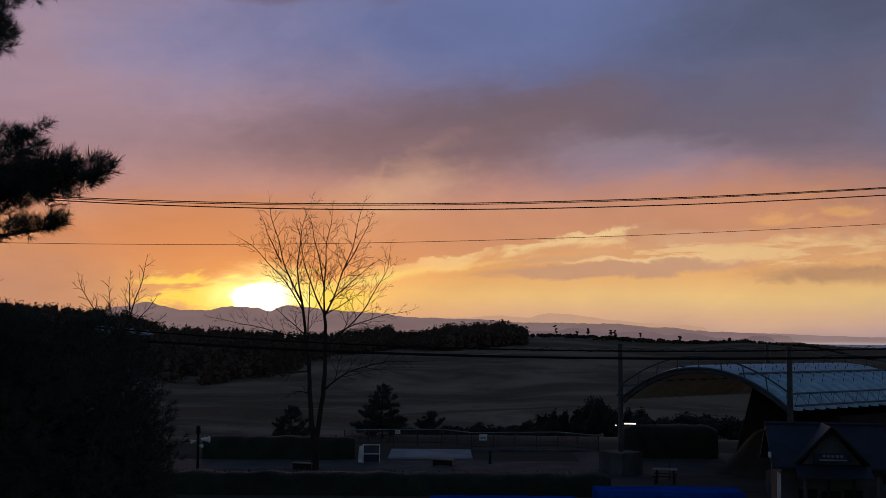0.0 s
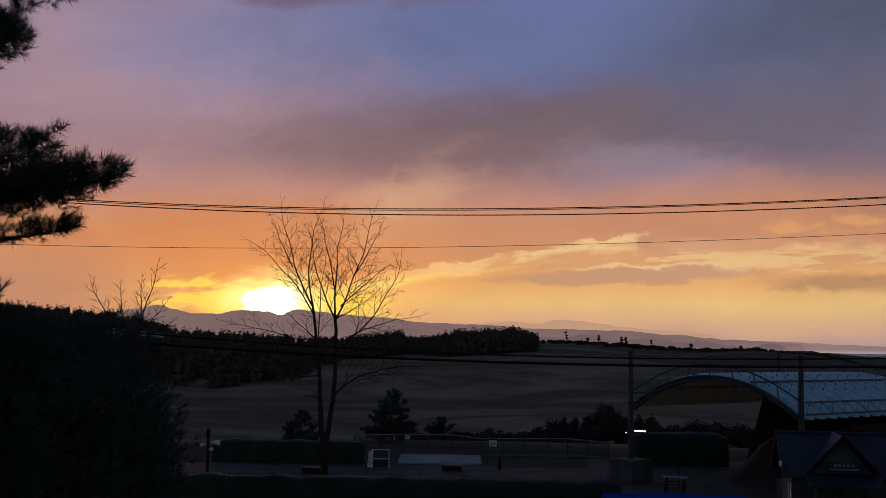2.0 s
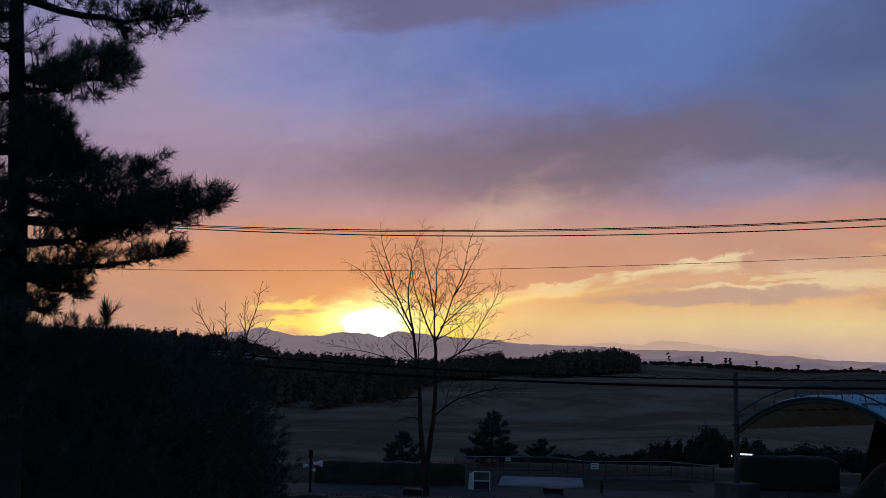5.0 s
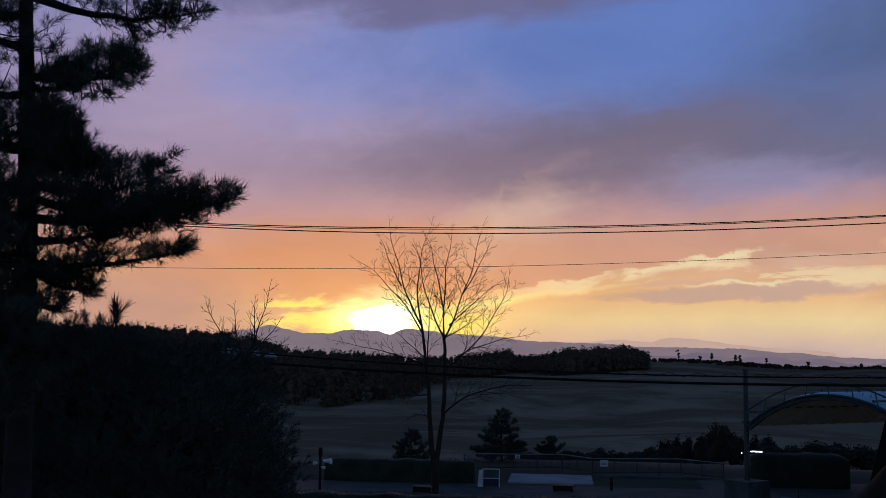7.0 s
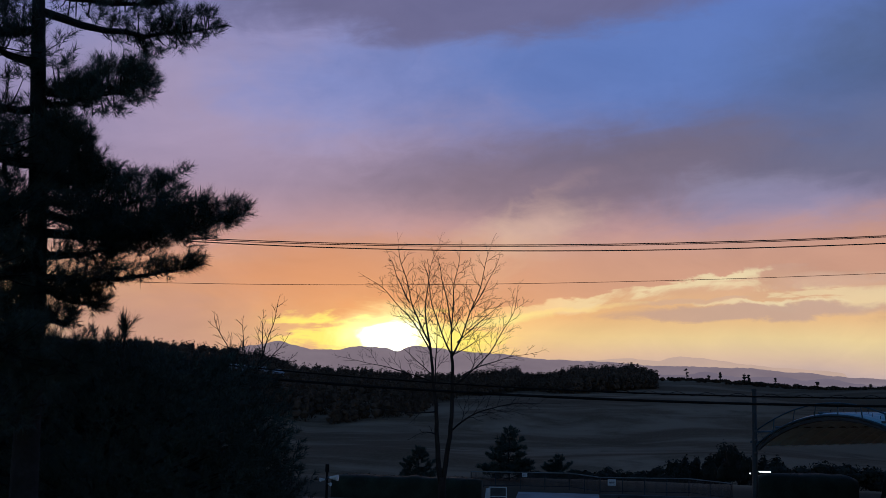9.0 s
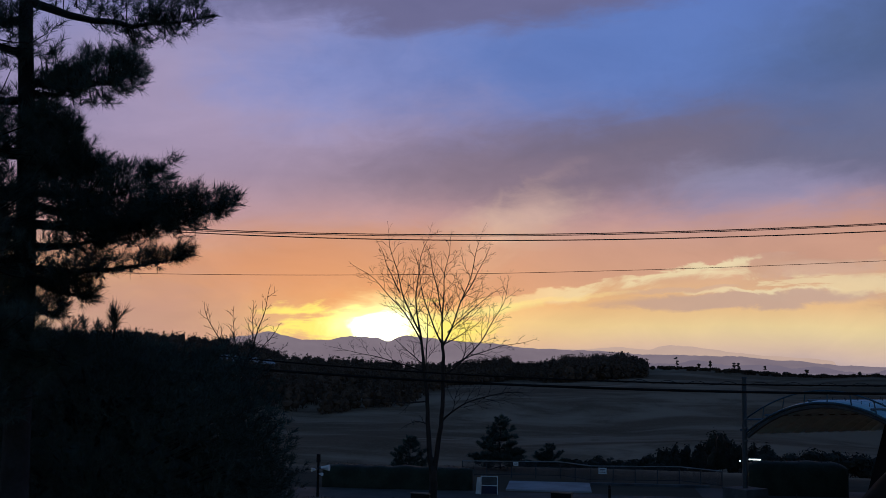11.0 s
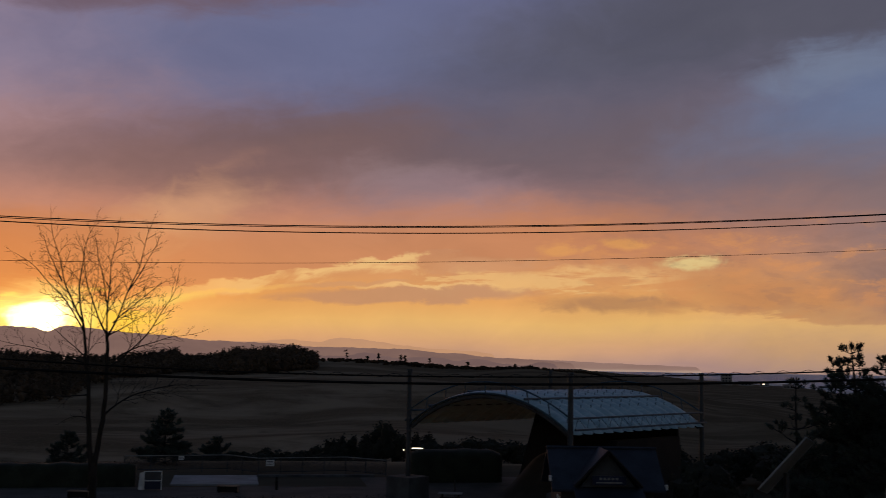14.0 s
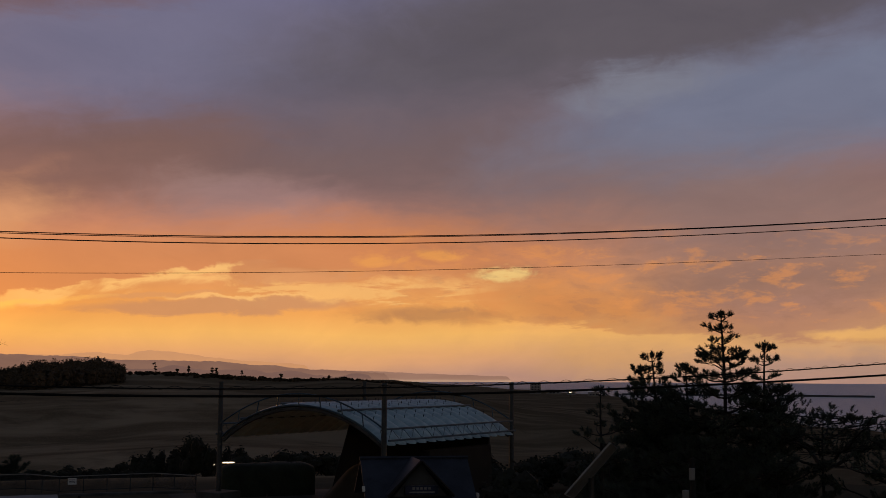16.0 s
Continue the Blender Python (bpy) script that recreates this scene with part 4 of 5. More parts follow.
for x, y, w_, h_, z_ in ((2.75, 75.35, 0.52, 0.40, 0.62), (-3.0, 77.45, 0.34, 0.24, 0.84)):
    s = thing("notice_plate", "small white notice plate hung on the railing", "sign", Matrix.Translation((x, y, z_)), "railing notices")
    part("plate", Mesh().bevelled((-w_ / 2, -0.015, 0), (w_ / 2, 0.015, h_), 0.008), DIM_WHITE, s)
    for i in range(3):
        part("lettering", Mesh().box((-w_ * 0.36, -0.02, h_ * (0.25 + 0.22 * i)), (w_ * 0.34, -0.016, h_ * (0.33 + 0.22 * i))), SIGN_BLUE, s, "dark unreadable line")

# notice board with its side leaf
nb = thing("notice_board", "white-framed notice board standing on gravel", "notice board", pose(-4.15, 67.1, 0.02, 0, 0, 3))
for x in (-0.5, 0.46):
    part("post", Mesh().bevelled((x, -0.02, 0), (x + 0.05, 0.03, 1.08), 0.008), DIM_WHITE, nb)
for z in (1.03, 0.50):
    part("crossbar", Mesh().bevelled((-0.45, -0.02, z), (0.46, 0.03, z + 0.05), 0.008), DIM_WHITE, nb)
part("panel", Mesh().box((-0.45, 0.0, 0.55), (0.46, 0.018, 1.03)), CONCRETE, nb, "grey notice panel")
part("lower_panel", Mesh().box((-0.45, 0.0, 0.05), (0.46, 0.018, 0.50)), SIGN_BLUE, nb, "dark lower panel")
part("side_leaf", Mesh().hull([(-0.80, 0.3, 0), (-0.52, 0.02, 0), (-0.50, 0.05, 0), (-0.78, 0.33, 0), (-0.72, 0.3, 0.95), (-0.52, 0.02, 1.02), (-0.50, 0.05, 1.02), (-0.70, 0.33, 0.95)]), DIM_WHITE, nb, "white folded side leaf")

# low wooden benches
for x, y, yaw in ((-7.7, 63.6, -18), (0.1, 65.8, -14)):
    b = thing("park_bench", "low brown wooden bench with a flat top", "bench", pose(x, y, 0.03, 0, 0, yaw), "park benches")
    for i in range(3):
        part("plank", Mesh().bevelled((-0.62, -0.24 + i * 0.165, 0.34), (0.62, -0.09 + i * 0.165, 0.39), 0.01), BROWN_WOOD, b)
    for sx in (-0.55, 0.43):
        part("support", Mesh().bevelled((sx, -0.22, 0), (sx + 0.12, 0.23, 0.34), 0.02), DARK_WOOD, b)
    part("apron", Mesh().box((-0.58, -0.23, 0.05), (0.58, -0.20, 0.33)), DARK_WOOD, b)
    part("end_board", Mesh().box((0.56, -0.22, 0.05), (0.60, 0.23, 0.335)), BROWN_WOOD, b)

bo = thing("bollard", "short dark round-topped wooden post", "post", Matrix.Translation((2.85, 66.9, 0.02)))
part("shaft", Mesh().tube([(0, 0, 0), (0, 0, 0.66), (0, 0, 0.72), (0, 0, 0.75)], [0.085, 0.085, 0.07, 0.03], 10), DARK_WOOD, bo)
part("band", Mesh().tube([(0, 0, 0.56), (0, 0, 0.60)], 0.09, 10), POLE_GREY, bo)

# loudspeaker post
sp = thing("loudspeaker_post", "slim dark post with two white horn loudspeakers", "loudspeaker", pose(*polar(-12.1, 60.0), 0, 0, 12))
part("post", Mesh().tube([(0, 0, 0), (0, 0, 2.75)], [0.075, 0.065], 8), CABLE, sp)
part("cap", Mesh().tube([(0, 0, 2.40), (0, 0, 2.80)], [0.12, 0.10], 8), CABLE, sp)
for ax, ay, az_, size in ((0.80, -0.30, 2.12, 0.80), (-0.42, -0.30, 2.02, 0.50), (0.34, -0.55, 1.80, 0.45)):
    d = Vector((ax, ay, 0)).normalized()
    a = Vector((0, 0, az_)) + d * 0.08
    horn = part("horn", Mesh().tube([a, a + d * 0.16 * size, a + d * 0.52 * size, a + d * 0.66 * size], [0.06 * size, 0.08 * size, 0.17 * size, 0.21 * size], 12), DIM_WHITE, sp, "white flared horn")
    part("driver", Mesh().tube([a - d * 0.04, a + d * 0.07], 0.085 * size, 10), POLE_GREY, horn)
part("bracket", Mesh().box((-0.08, -0.06, 2.06), (0.08, 0.06, 2.10)), POLE_GREY, sp)

# parked car
cp = polar(-26.4, 61.0)
car = thing("parked_car", "white parked hatchback standing behind the pines", "car", pose(cp.x, cp.y, 0, 0, 0, 14))
side_view = ((-1.95, 0.32), (-2.0, 0.62), (-1.85, 0.86), (-1.05, 0.98), (-0.45, 1.40), (0.95, 1.45), (1.70, 1.02), (1.92, 0.90), (1.98, 0.35))
q = Mesh()
for y, tuck in ((-0.84, 0.10), (-0.78, 0.0), (0.78, 0.0), (0.84, 0.10)):
    q.v += [(x * (1 - 0.02 * tuck), y * (1 if z < 1.0 else 0.86), z - tuck * 0.3) for x, z in side_view]
for i in range(3):
    for j in range(9):
        q.f.append((i * 9 + j, i * 9 + (j + 1) % 9, (i + 1) * 9 + (j + 1) % 9, (i + 1) * 9 + j))
q.f += [tuple(range(9)), tuple(reversed(range(27, 36)))]
part("body", q, WHITE_PAINT, car, "white painted body")
for sy in (-1, 1):
    q = Mesh()
    q.hull([(-0.92, sy * 0.845, 0.99), (1.50, sy * 0.845, 0.99), (1.50, sy * 0.83, 0.99), (-0.92, sy * 0.83, 0.99), (-0.42, sy * 0.755, 1.33), (0.90, sy * 0.755, 1.36), (0.90, sy * 0.74, 1.36), (-0.42, sy * 0.74, 1.33)])
    part("side_window", q, DARK_GLASS, car)
    part("headlight", Mesh().bevelled((-2.02, sy * 0.62 - 0.14, 0.66), (-1.90, sy * 0.62 + 0.14, 0.80), 0.03), DIM_WHITE, car)
    for x in (-1.25, 1.25):
        tyre = part("wheel", Mesh().tube([(x, sy * 0.66, 0.30), (x, sy * 0.86, 0.30)], 0.30, 18), CABLE, car, "black tyre")
        part("rim", Mesh().tube([(x, sy * 0.84, 0.30), (x, sy * 0.875, 0.30)], 0.18, 14), POLE_GREY, tyre)
q = Mesh()
q.hull([(-1.08, -0.68, 1.0), (-1.08, 0.68, 1.0), (-1.04, 0.68, 1.0), (-1.04, -0.68, 1.0), (-0.52, -0.60, 1.375), (-0.52, 0.60, 1.375), (-0.48, 0.60, 1.375), (-0.48, -0.60, 1.375)])
part("windscreen", q, DARK_GLASS, car)

# picnic table
pt = thing("picnic_table", "weathered picnic table standing on gravel", "table", pose(11.5, 58.6, 0.02, 0, 0, -14))
for i in range(4):
    part("plank", Mesh().bevelled((-0.62, -0.38 + i * 0.19, 0.70), (0.62, -0.20 + i * 0.19, 0.745), 0.01), PALE_CONCRETE, pt)
for sx in (-0.45, 0.40):
    for sy in (-0.28, 0.26):
        part("leg", Mesh().bevelled((sx, sy, 0), (sx + 0.07, sy + 0.07, 0.70), 0.01), DARK_WOOD, pt)
for sy in (-0.75, 0.55):
    seat = part("seat", Mesh().bevelled((-0.6, sy, 0.40), (0.6, sy + 0.2, 0.44), 0.01), DARK_WOOD, pt)
    for sx in (-0.5, 0.44):
        part("leg", Mesh().box((sx, sy + 0.06, 0), (sx + 0.06, sy + 0.13, 0.40)), DARK_WOOD, seat)
st = thing("parasol_post", "thin dark post beside the picnic table", "post", Matrix.Translation((12.0, 59.9, 0.02)))
part("shaft", Mesh().tube([(0, 0, 0), (0, 0, 1.25)], [0.04, 0.03], 8), DARK_STEEL, st)
part("foot", Mesh().tube([(0, 0, 0), (0, 0, 0.06)], [0.2, 0.17], 10), CONCRETE, st)

# tarpaulined stacks
for x0, x1, y, z in ((-0.45, 5.35, 44.0, 1.12), (6.15, 11.9, 44.5, 1.46)):
    t = thing("covered_stack", "low stack covered with a bright blue tarpaulin", "tarpaulin", Matrix.Translation((0, 0, 0)), "blue covered stacks")
    q = Mesh()
    nx = 26
    for i in range(nx + 1):
        x = x0 + (x1 - x0) * i / nx
        for j, (dy, h) in enumerate(((-0.05, 0.05), (0, 0.9), (0.1, 1.0), (1.0, 1.0), (1.9, 1.0), (2.0, 0.9), (2.05, 0.05))):
            q.v.append((x, y + dy + 0.05 * noise.noise((x * 2, j, 1)), z * h + (0.03 * noise.noise((x * 1.2, j * 0.7, y)) if h > 0.5 else 0)))
    for i in range(nx):
        for j in range(6):
            q.f.append((i * 7 + j, (i + 1) * 7 + j, (i + 1) * 7 + j + 1, i * 7 + j + 1))
    q.f += [tuple(range(7)), tuple(nx * 7 + j for j in reversed(range(7)))]
    part("tarpaulin", q, TARP, t)
    part("eyelet_hem", Mesh().tube([(x0, y - 0.07, 0.06), (x1, y - 0.07, 0.06)], 0.02, 5), TARP, t)

hedge(5, "low clipped dark hedge beside the gravel path", -16.0, 8.0, 53.6, 55.4, 0.98, dense=120)
hedge(6, "dark clipped hedge at the back of the park", -14.5, -5.3, 68.8, 70.4, 1.32, dense=90)
hedge(7, "dark clipped hedge behind the canopy poles", 11.4, 17.2, 70.6, 72.6, 2.0, dense=90)

# bank of bare earth under the canopy
q = Mesh()
mc = polar(16.8, 66.0)
for i in range(15):
    for j in range(28):
        u, a = i / 14, 2 * math.pi * j / 28
        r = 4.1 * u * (1 + 0.14 * noise.noise((math.cos(a) * 1.6, math.sin(a) * 1.6, 3.0)))
        q.v.append((mc.x + r * math.cos(a), mc.y + r * 0.8 * math.sin(a), 2.5 * (1 - ease(0.25, 1.0, u)) + 0.12 * (1 - u) * noise.noise((r * math.cos(a) * 1.4, r * math.sin(a) * 1.4, 8.0)) - 0.03))
for i in range(14):
    for j in range(28):
        q.f.append((i * 28 + j, (i + 1) * 28 + j, (i + 1) * 28 + (j + 1) % 28, i * 28 + (j + 1) % 28))
tagged(part("bank", q, EARTH, smooth=True), "low bank of bare brown earth under the canopy", "ground", kind="structure")


# ---- vaulted canopy on poles ----
SPAN, DEEP = 10.8, 13.6
EAVE, CROWN = 4.15, 6.0
U = Vector((0.6265, -0.7794, 0))
V = Vector((0.7794, 0.6265, 0))
CANOPY = Matrix(((U.x, V.x, 0, 9.85), (U.y, V.y, 0, 62.5), (0, 0, 1, 0), (0, 0, 0, 1)))
HALF = SPAN / 2
RISE = CROWN - EAVE
ARC = (HALF * HALF + RISE * RISE) / (2 * RISE)
OPEN = math.asin(HALF / ARC)


def vault(s, v, lift=0.0):
    """Point of the vault: s from 0 (one eave) to 1 (the other), v along it."""
    a = -OPEN + 2 * OPEN * s
    return Vector((HALF + (ARC + lift) * math.sin(a), v, CROWN - ARC + (ARC + lift) * math.cos(a)))


canopy = thing("vaulted_canopy", "open vaulted canopy of pale blue sheets on tall poles", "canopy", CANOPY)
for u, v in ((0, 0), (SPAN, 0), (SPAN, DEEP), (0, DEEP)):
    pole = part("pole", Mesh().tube([(u, v, 1.2), (u, v, 7.05)], [0.15, 0.13], 12), POLE_GREY, canopy, "tall grey steel pole")
    part("cap", Mesh().tube([(u, v, 7.05), (u, v, 7.15)], [0.17, 0.15], 12), POLE_GREY, pole)
    part("foundation", Mesh().bevelled((u - 0.85, v - 0.85, 0), (u + 0.85, v + 0.85, 1.25), 0.05), CONCRETE, canopy, "stained concrete foundation block")
STRIPS = 14
for k in range(STRIPS):
    q = Mesh()
    n_s, n_v = 40, 6
    for i in range(n_s + 1):
        s = -0.012 + 1.024 * i / n_s
        for j in range(n_v + 1):
            f = j / n_v
            edge = 0.020 * math.sin(math.pi * f) ** 0.6
            ss = min(max(s, -0.006 - edge), 1.006 + edge) if i in (0, n_s) else s
            if i == n_s:
                ss = 1.004 + edge
            if i == 0:
                ss = -0.004 - edge
            q.v.append(tuple(vault(ss, DEEP * (k + f) / STRIPS, 0.09 * math.sin(math.pi * f))))
    for i in range(n_s):
        for j in range(n_v):
            a = i * (n_v + 1) + j
            q.f.append((a, a + n_v + 1, a + n_v + 2, a + 1))
    part("roof_sheet", q, SHEET, canopy, "pale blue translucent curved sheet", None, True)
for v in (0.0, DEEP):
    low = Mesh().tube([vault(i / 24, v, -0.06) for i in range(25)], 0.055, 8)
    part("lower_chord", low, STEEL, canopy)
    top = [(HALF + (i / 12 - 1) * HALF, v, 4.86 + (6.55 - 4.86) * (1 - (i / 12 - 1) ** 2)) for i in range(25)]
    part("upper_chord", Mesh().tube(top, 0.042, 8), STEEL, canopy)
    for i in range(3, 22, 3):
        part("web_post", Mesh().tube([vault(i / 24, v, -0.05), top[i]], 0.034, 6), STEEL, canopy)
    part("gutter_band", Mesh().tube([vault(i / 24, v + (0.12 if v == 0 else -0.12), -0.22) for i in range(25)], 0.12, 6), CONCRETE, canopy, "pale edge band")
for u, out in ((SPAN, 0.28), (0, -0.28)):
    z0, z1 = 4.30, 4.86
    part("side_chord", Mesh().tube([(u + out * 0.3, 0, z1), (u + out * 0.3, DEEP, z1)], 0.05, 6), STEEL, canopy)
    part("side_chord", Mesh().tube([(u + out, 0, z0), (u + out, DEEP, z0)], 0.05, 6), STEEL, canopy)
    for i in range(13):
        va, vb = DEEP * i / 13, DEEP * (i + 0.5) / 13
        part("lattice_bar", Mesh().tube([(u + out, va, z0), (u + out * 0.3, vb, z1), (u + out, DEEP * (i + 1) / 13, z0)], 0.013, 5), POLE_GREY, canopy)
for s in (0.15, 0.40, 0.72):
    part("purlin", Mesh().tube([vault(s, 0, 0.10), vault(s, DEEP, 0.10)], 0.06, 6), STEEL, canopy)
guard = Mesh().tube([(0, 0, 0), (0, 0, 0.15), (0.04, 0, 0.18)], 0.017, 5).data("snow_guard", DARK_STEEL)
for k in range(STRIPS):
    for s in (0.34, 0.43, 0.56, 0.64, 0.68, 0.78, 0.83, 0.94):
        part("snow_guard", guard, DARK_STEEL, canopy, "", Matrix.Translation(vault(s, DEEP * (k + 0.5) / STRIPS, 0.07)))
bm_wall = Mesh()
prof = [(-0.6, 0)] + [(vault(i / 24, 0, -0.12).x, vault(i / 24, 0, -0.12).z) for i in range(2, 25)] + [(SPAN, 0)]
bm_wall.v = [(x, 10.85, z) for x, z in prof] + [(x, 11.0, z) for x, z in prof]
m_ = len(prof)
bm_wall.f = [tuple(range(m_)), tuple(reversed(range(m_, 2 * m_)))] + [(i, i + m_, (i + 1) % m_ + m_, (i + 1) % m_) for i in range(m_)]
part("end_wall", bm_wall, DARK_WOOD, canopy, "dark boarded end wall")
# added dark body in place of plain darkness under the eave; no wall
q = Mesh()
q.hull([(SPAN - 1.6, 3.0, 0), (SPAN + 0.3, 3.0, 0), (SPAN + 0.3, 10.8, 0), (SPAN - 1.6, 10.8, 0), (SPAN - 0.4, 4.2, 3.6), (SPAN + 0.1, 4.2, 3.6), (SPAN + 0.1, 10.8, 3.6), (SPAN - 0.4, 10.8, 3.6)])
part("dark_infill", q, DARK_WOOD, canopy, "added dark body under the eave")

# lamp arm and floodlights on the front pole
lamp = thing("tube_lamp", "lit white tube lamp fixed to the canopy pole", "lamp", CANOPY @ Matrix.Translation((0.0, 0.0, 2.72)) @ pose(0, 0, 0, 0, 0, 51))
part("arm", Mesh().tube([(0, 0, 0.1), (0.2, -0.1, 0.12), (0.82, -0.1, 0.10)], 0.025, 6), POLE_GREY, lamp)
part("tube", Mesh().tube([(0.18, -0.12, 0.05), (0.80, -0.12, 0.04)], 0.032, 8), LAMP_GLOW, lamp, "glowing white tube")
part("end_light", Mesh().tube([(-0.30, -0.1, -0.05), (-0.25, -0.1, -0.05)], 0.03, 8), LAMP_GLOW, lamp)
part("stub", Mesh().tube([(0, 0, -0.02), (-0.28, -0.08, -0.02)], 0.018, 6), POLE_GREY, lamp)
for z in (3.75, 4.42, 4.9):
    fl = thing("floodlight", "small pale unlit floodlight fixed to the pole", "lamp", CANOPY @ Matrix.Translation((0.16, -0.12, z)), "floodlights on the pole")
    part("bracket", Mesh().tube([(-0.16, 0.1, 0), (0.05, -0.05, 0.0), (0.25, -0.1, 0.04)], 0.022, 6), POLE_GREY, fl)
    part("head", Mesh().bevelled((0.04, -0.16, -0.04), (0.20, -0.04, 0.05), 0.02), CONCRETE, fl)

# ---- gabled kiosk ----
KX, KY = polar(18.6, 44.6).x, polar(18.6, 44.6).y
kiosk = thing("gabled_kiosk", "small kiosk with dark blue gabled roof", "kiosk", pose(KX, KY, 0, 0, 0, -9))


def sheet(q, a, b, c, d, thick=0.09):
    """A roof slope of some thickness; corners in turn, seen from above."""
    down = Vector((0, 0, -thick))
    pts = [Vector(p) for p in (a, b, c, d)]
    q.hull([p + down for p in pts] + pts)


q = Mesh()
sheet(q, (-2.12, -1.8, 2.92), (2.12, -1.8, 2.92), (2.12, 0, 4.30), (-2.12, 0, 4.30))
part("roof", q, SLATE, kiosk, "dark blue front slope")
q = Mesh()
sheet(q, (2.12, 1.8, 2.92), (-2.12, 1.8, 2.92), (-2.12, 0, 4.30), (2.12, 0, 4.30))
part("roof", q, SLATE, kiosk)
for s in (-1, 1):
    q = Mesh()
    if s < 0:
        sheet(q, (-1.32, -2.25, 3.12), (-0.10, -2.25, 4.38), (-0.10, 0.1, 4.38), (-1.32, -1.1, 3.12))
    else:
        sheet(q, (-0.10, -2.25, 4.38), (1.12, -2.25, 3.12), (1.12, -1.1, 3.12), (-0.10, 0.1, 4.38))
    part("gable_roof", q, SLATE, kiosk)
    q = Mesh().tube([(-0.10, -2.28, 4.36), (-0.10 + s * 1.25, -2.28, 3.07)], 0.06, 4)
    part("barge_board", q, DARK_WOOD, kiosk)
q = Mesh()
q.hull([(-1.12, -2.05, 3.05), (0.92, -2.05, 3.05), (0.92, -1.95, 3.05), (-1.12, -1.95, 3.05), (-0.14, -2.05, 4.24), (-0.06, -2.05, 4.24), (-0.06, -1.95, 4.24), (-0.14, -1.95, 4.24)])
part("gable", q, PLASTER, kiosk, "grey plaster gable")
part("ridge_cap", Mesh().tube([(-2.14, 0, 4.33), (2.14, 0, 4.33)], 0.07, 6), SLATE, kiosk)
part("wall", Mesh().box((-1.75, -1.45, 0), (1.75, 1.4, 3.0)), PLASTER, kiosk)
for s in (-1.75, 1.70):
    q = Mesh()
    q.hull([(s, -1.4, 2.95), (s + 0.05, -1.4, 2.95), (s + 0.05, 1.4, 2.95), (s, 1.4, 2.95), (s, -0.05, 4.1), (s + 0.05, -0.05, 4.1), (s + 0.05, 0.05, 4.1), (s, 0.05, 4.1)])
    part("end_gable", q, PLASTER, kiosk)
q = Mesh()
sheet(q, (-1.35, -2.7, 2.68), (1.2, -2.7, 2.68), (1.2, -1.9, 3.04), (-1.35, -1.9, 3.04), 0.07)
part("porch_roof", q, SLATE, kiosk)
for x in (-1.1, -0.3, 0.55, 1.35):
    part("porch_post", Mesh().bevelled((x - 0.05, -2.6, 0), (x + 0.05, -2.5, 2.70), 0.012), DARK_WOOD if x not in (-1.1, 1.35) else PLASTER, kiosk)
for x in (-0.85, 0.72):
    win = part("window", Mesh().box((x - 0.32, -1.48, 1.0), (x + 0.32, -1.46, 2.1)), DARK_GLASS, kiosk)
    for z in (0.97, 2.1):
        part("frame", Mesh().bevelled((x - 0.36, -1.51, z), (x + 0.36, -1.46, z + 0.05), 0.008), POLE_GREY, win)
    for xx in (x - 0.36, x - 0.02, x + 0.32):
        part("frame", Mesh().bevelled((xx, -1.51, 1.0), (xx + 0.04, -1.46, 2.12), 0.008), POLE_GREY, win)
door = part("door", Mesh().bevelled((-0.36, -1.49, 0.02), (0.30, -1.455, 2.05), 0.01), DARK_WOOD, kiosk)
part("handle", Mesh().tube([(0.22, -1.53, 0.95), (0.22, -1.53, 1.15)], 0.015, 6), POLE_GREY, door)
for y in (-1.30, -0.75):
    part("side_trim", Mesh().bevelled((-1.80, y, 0.05), (-1.75, y + 0.07, 2.62), 0.008), WHITE_PAINT, kiosk, "narrow white corner trim")
sign = part("sign_board", Mesh().bevelled((-0.70, -2.13, 3.13), (0.58, -2.06, 3.46), 0.015), SIGN_BLUE, kiosk, "dark blue sign over the porch")
for i in range(5):
    part("lettering", Mesh().box((-0.42 + i * 0.15, -2.139, 3.31), (-0.32 + i * 0.15, -2.132, 3.40)), ENAMEL, sign, "pale unreadable character")
part("lettering", Mesh().box((-0.54, -2.139, 3.19), (0.42, -2.132, 3.24)), ENAMEL, sign, "pale unreadable line")
for x, y, z in ((-2.16, -1.5, 3.2), (2.2, -1.5, 2.9)):
    part("wall_lamp", Mesh().bevelled((x - 0.05, y - 0.05, z), (x + 0.06, y + 0.05, z + 0.2), 0.02), DIM_WHITE, kiosk, "small white lamp")

# ---- solar panel and meter pole among the pines ----
c = polar(27.45, 25.0, EYE[2] - 25.0 * math.tan(radians(4.63)))
side = polar(27.45 + 90, 1)
ahead = polar(27.45, 1)
long_axis = (side * 0.66 + Vector((0, 0, 1)) * 0.75).normalized()
short_axis = (side * 0.34 + ahead * 0.92 - Vector((0, 0, 1)) * 0.03)
short_axis = (short_axis - long_axis * short_axis.dot(long_axis)).normalized()
normal = long_axis.cross(short_axis)
PANEL = Matrix((
    (long_axis.x, short_axis.x, normal.x, c.x), (long_axis.y, short_axis.y, normal.y, c.y), (long_axis.z, short_axis.z, normal.z, c.z), (0, 0, 0, 1)))
solar = thing("solar_panel", "tilted dark solar panel on a slim steel pole", "solar panel", PANEL)
part("panel", Mesh().box((-0.72, -0.37, -0.012), (0.72, 0.37, 0.012)), PANEL_BACK, solar, "grey sheet under the cells")
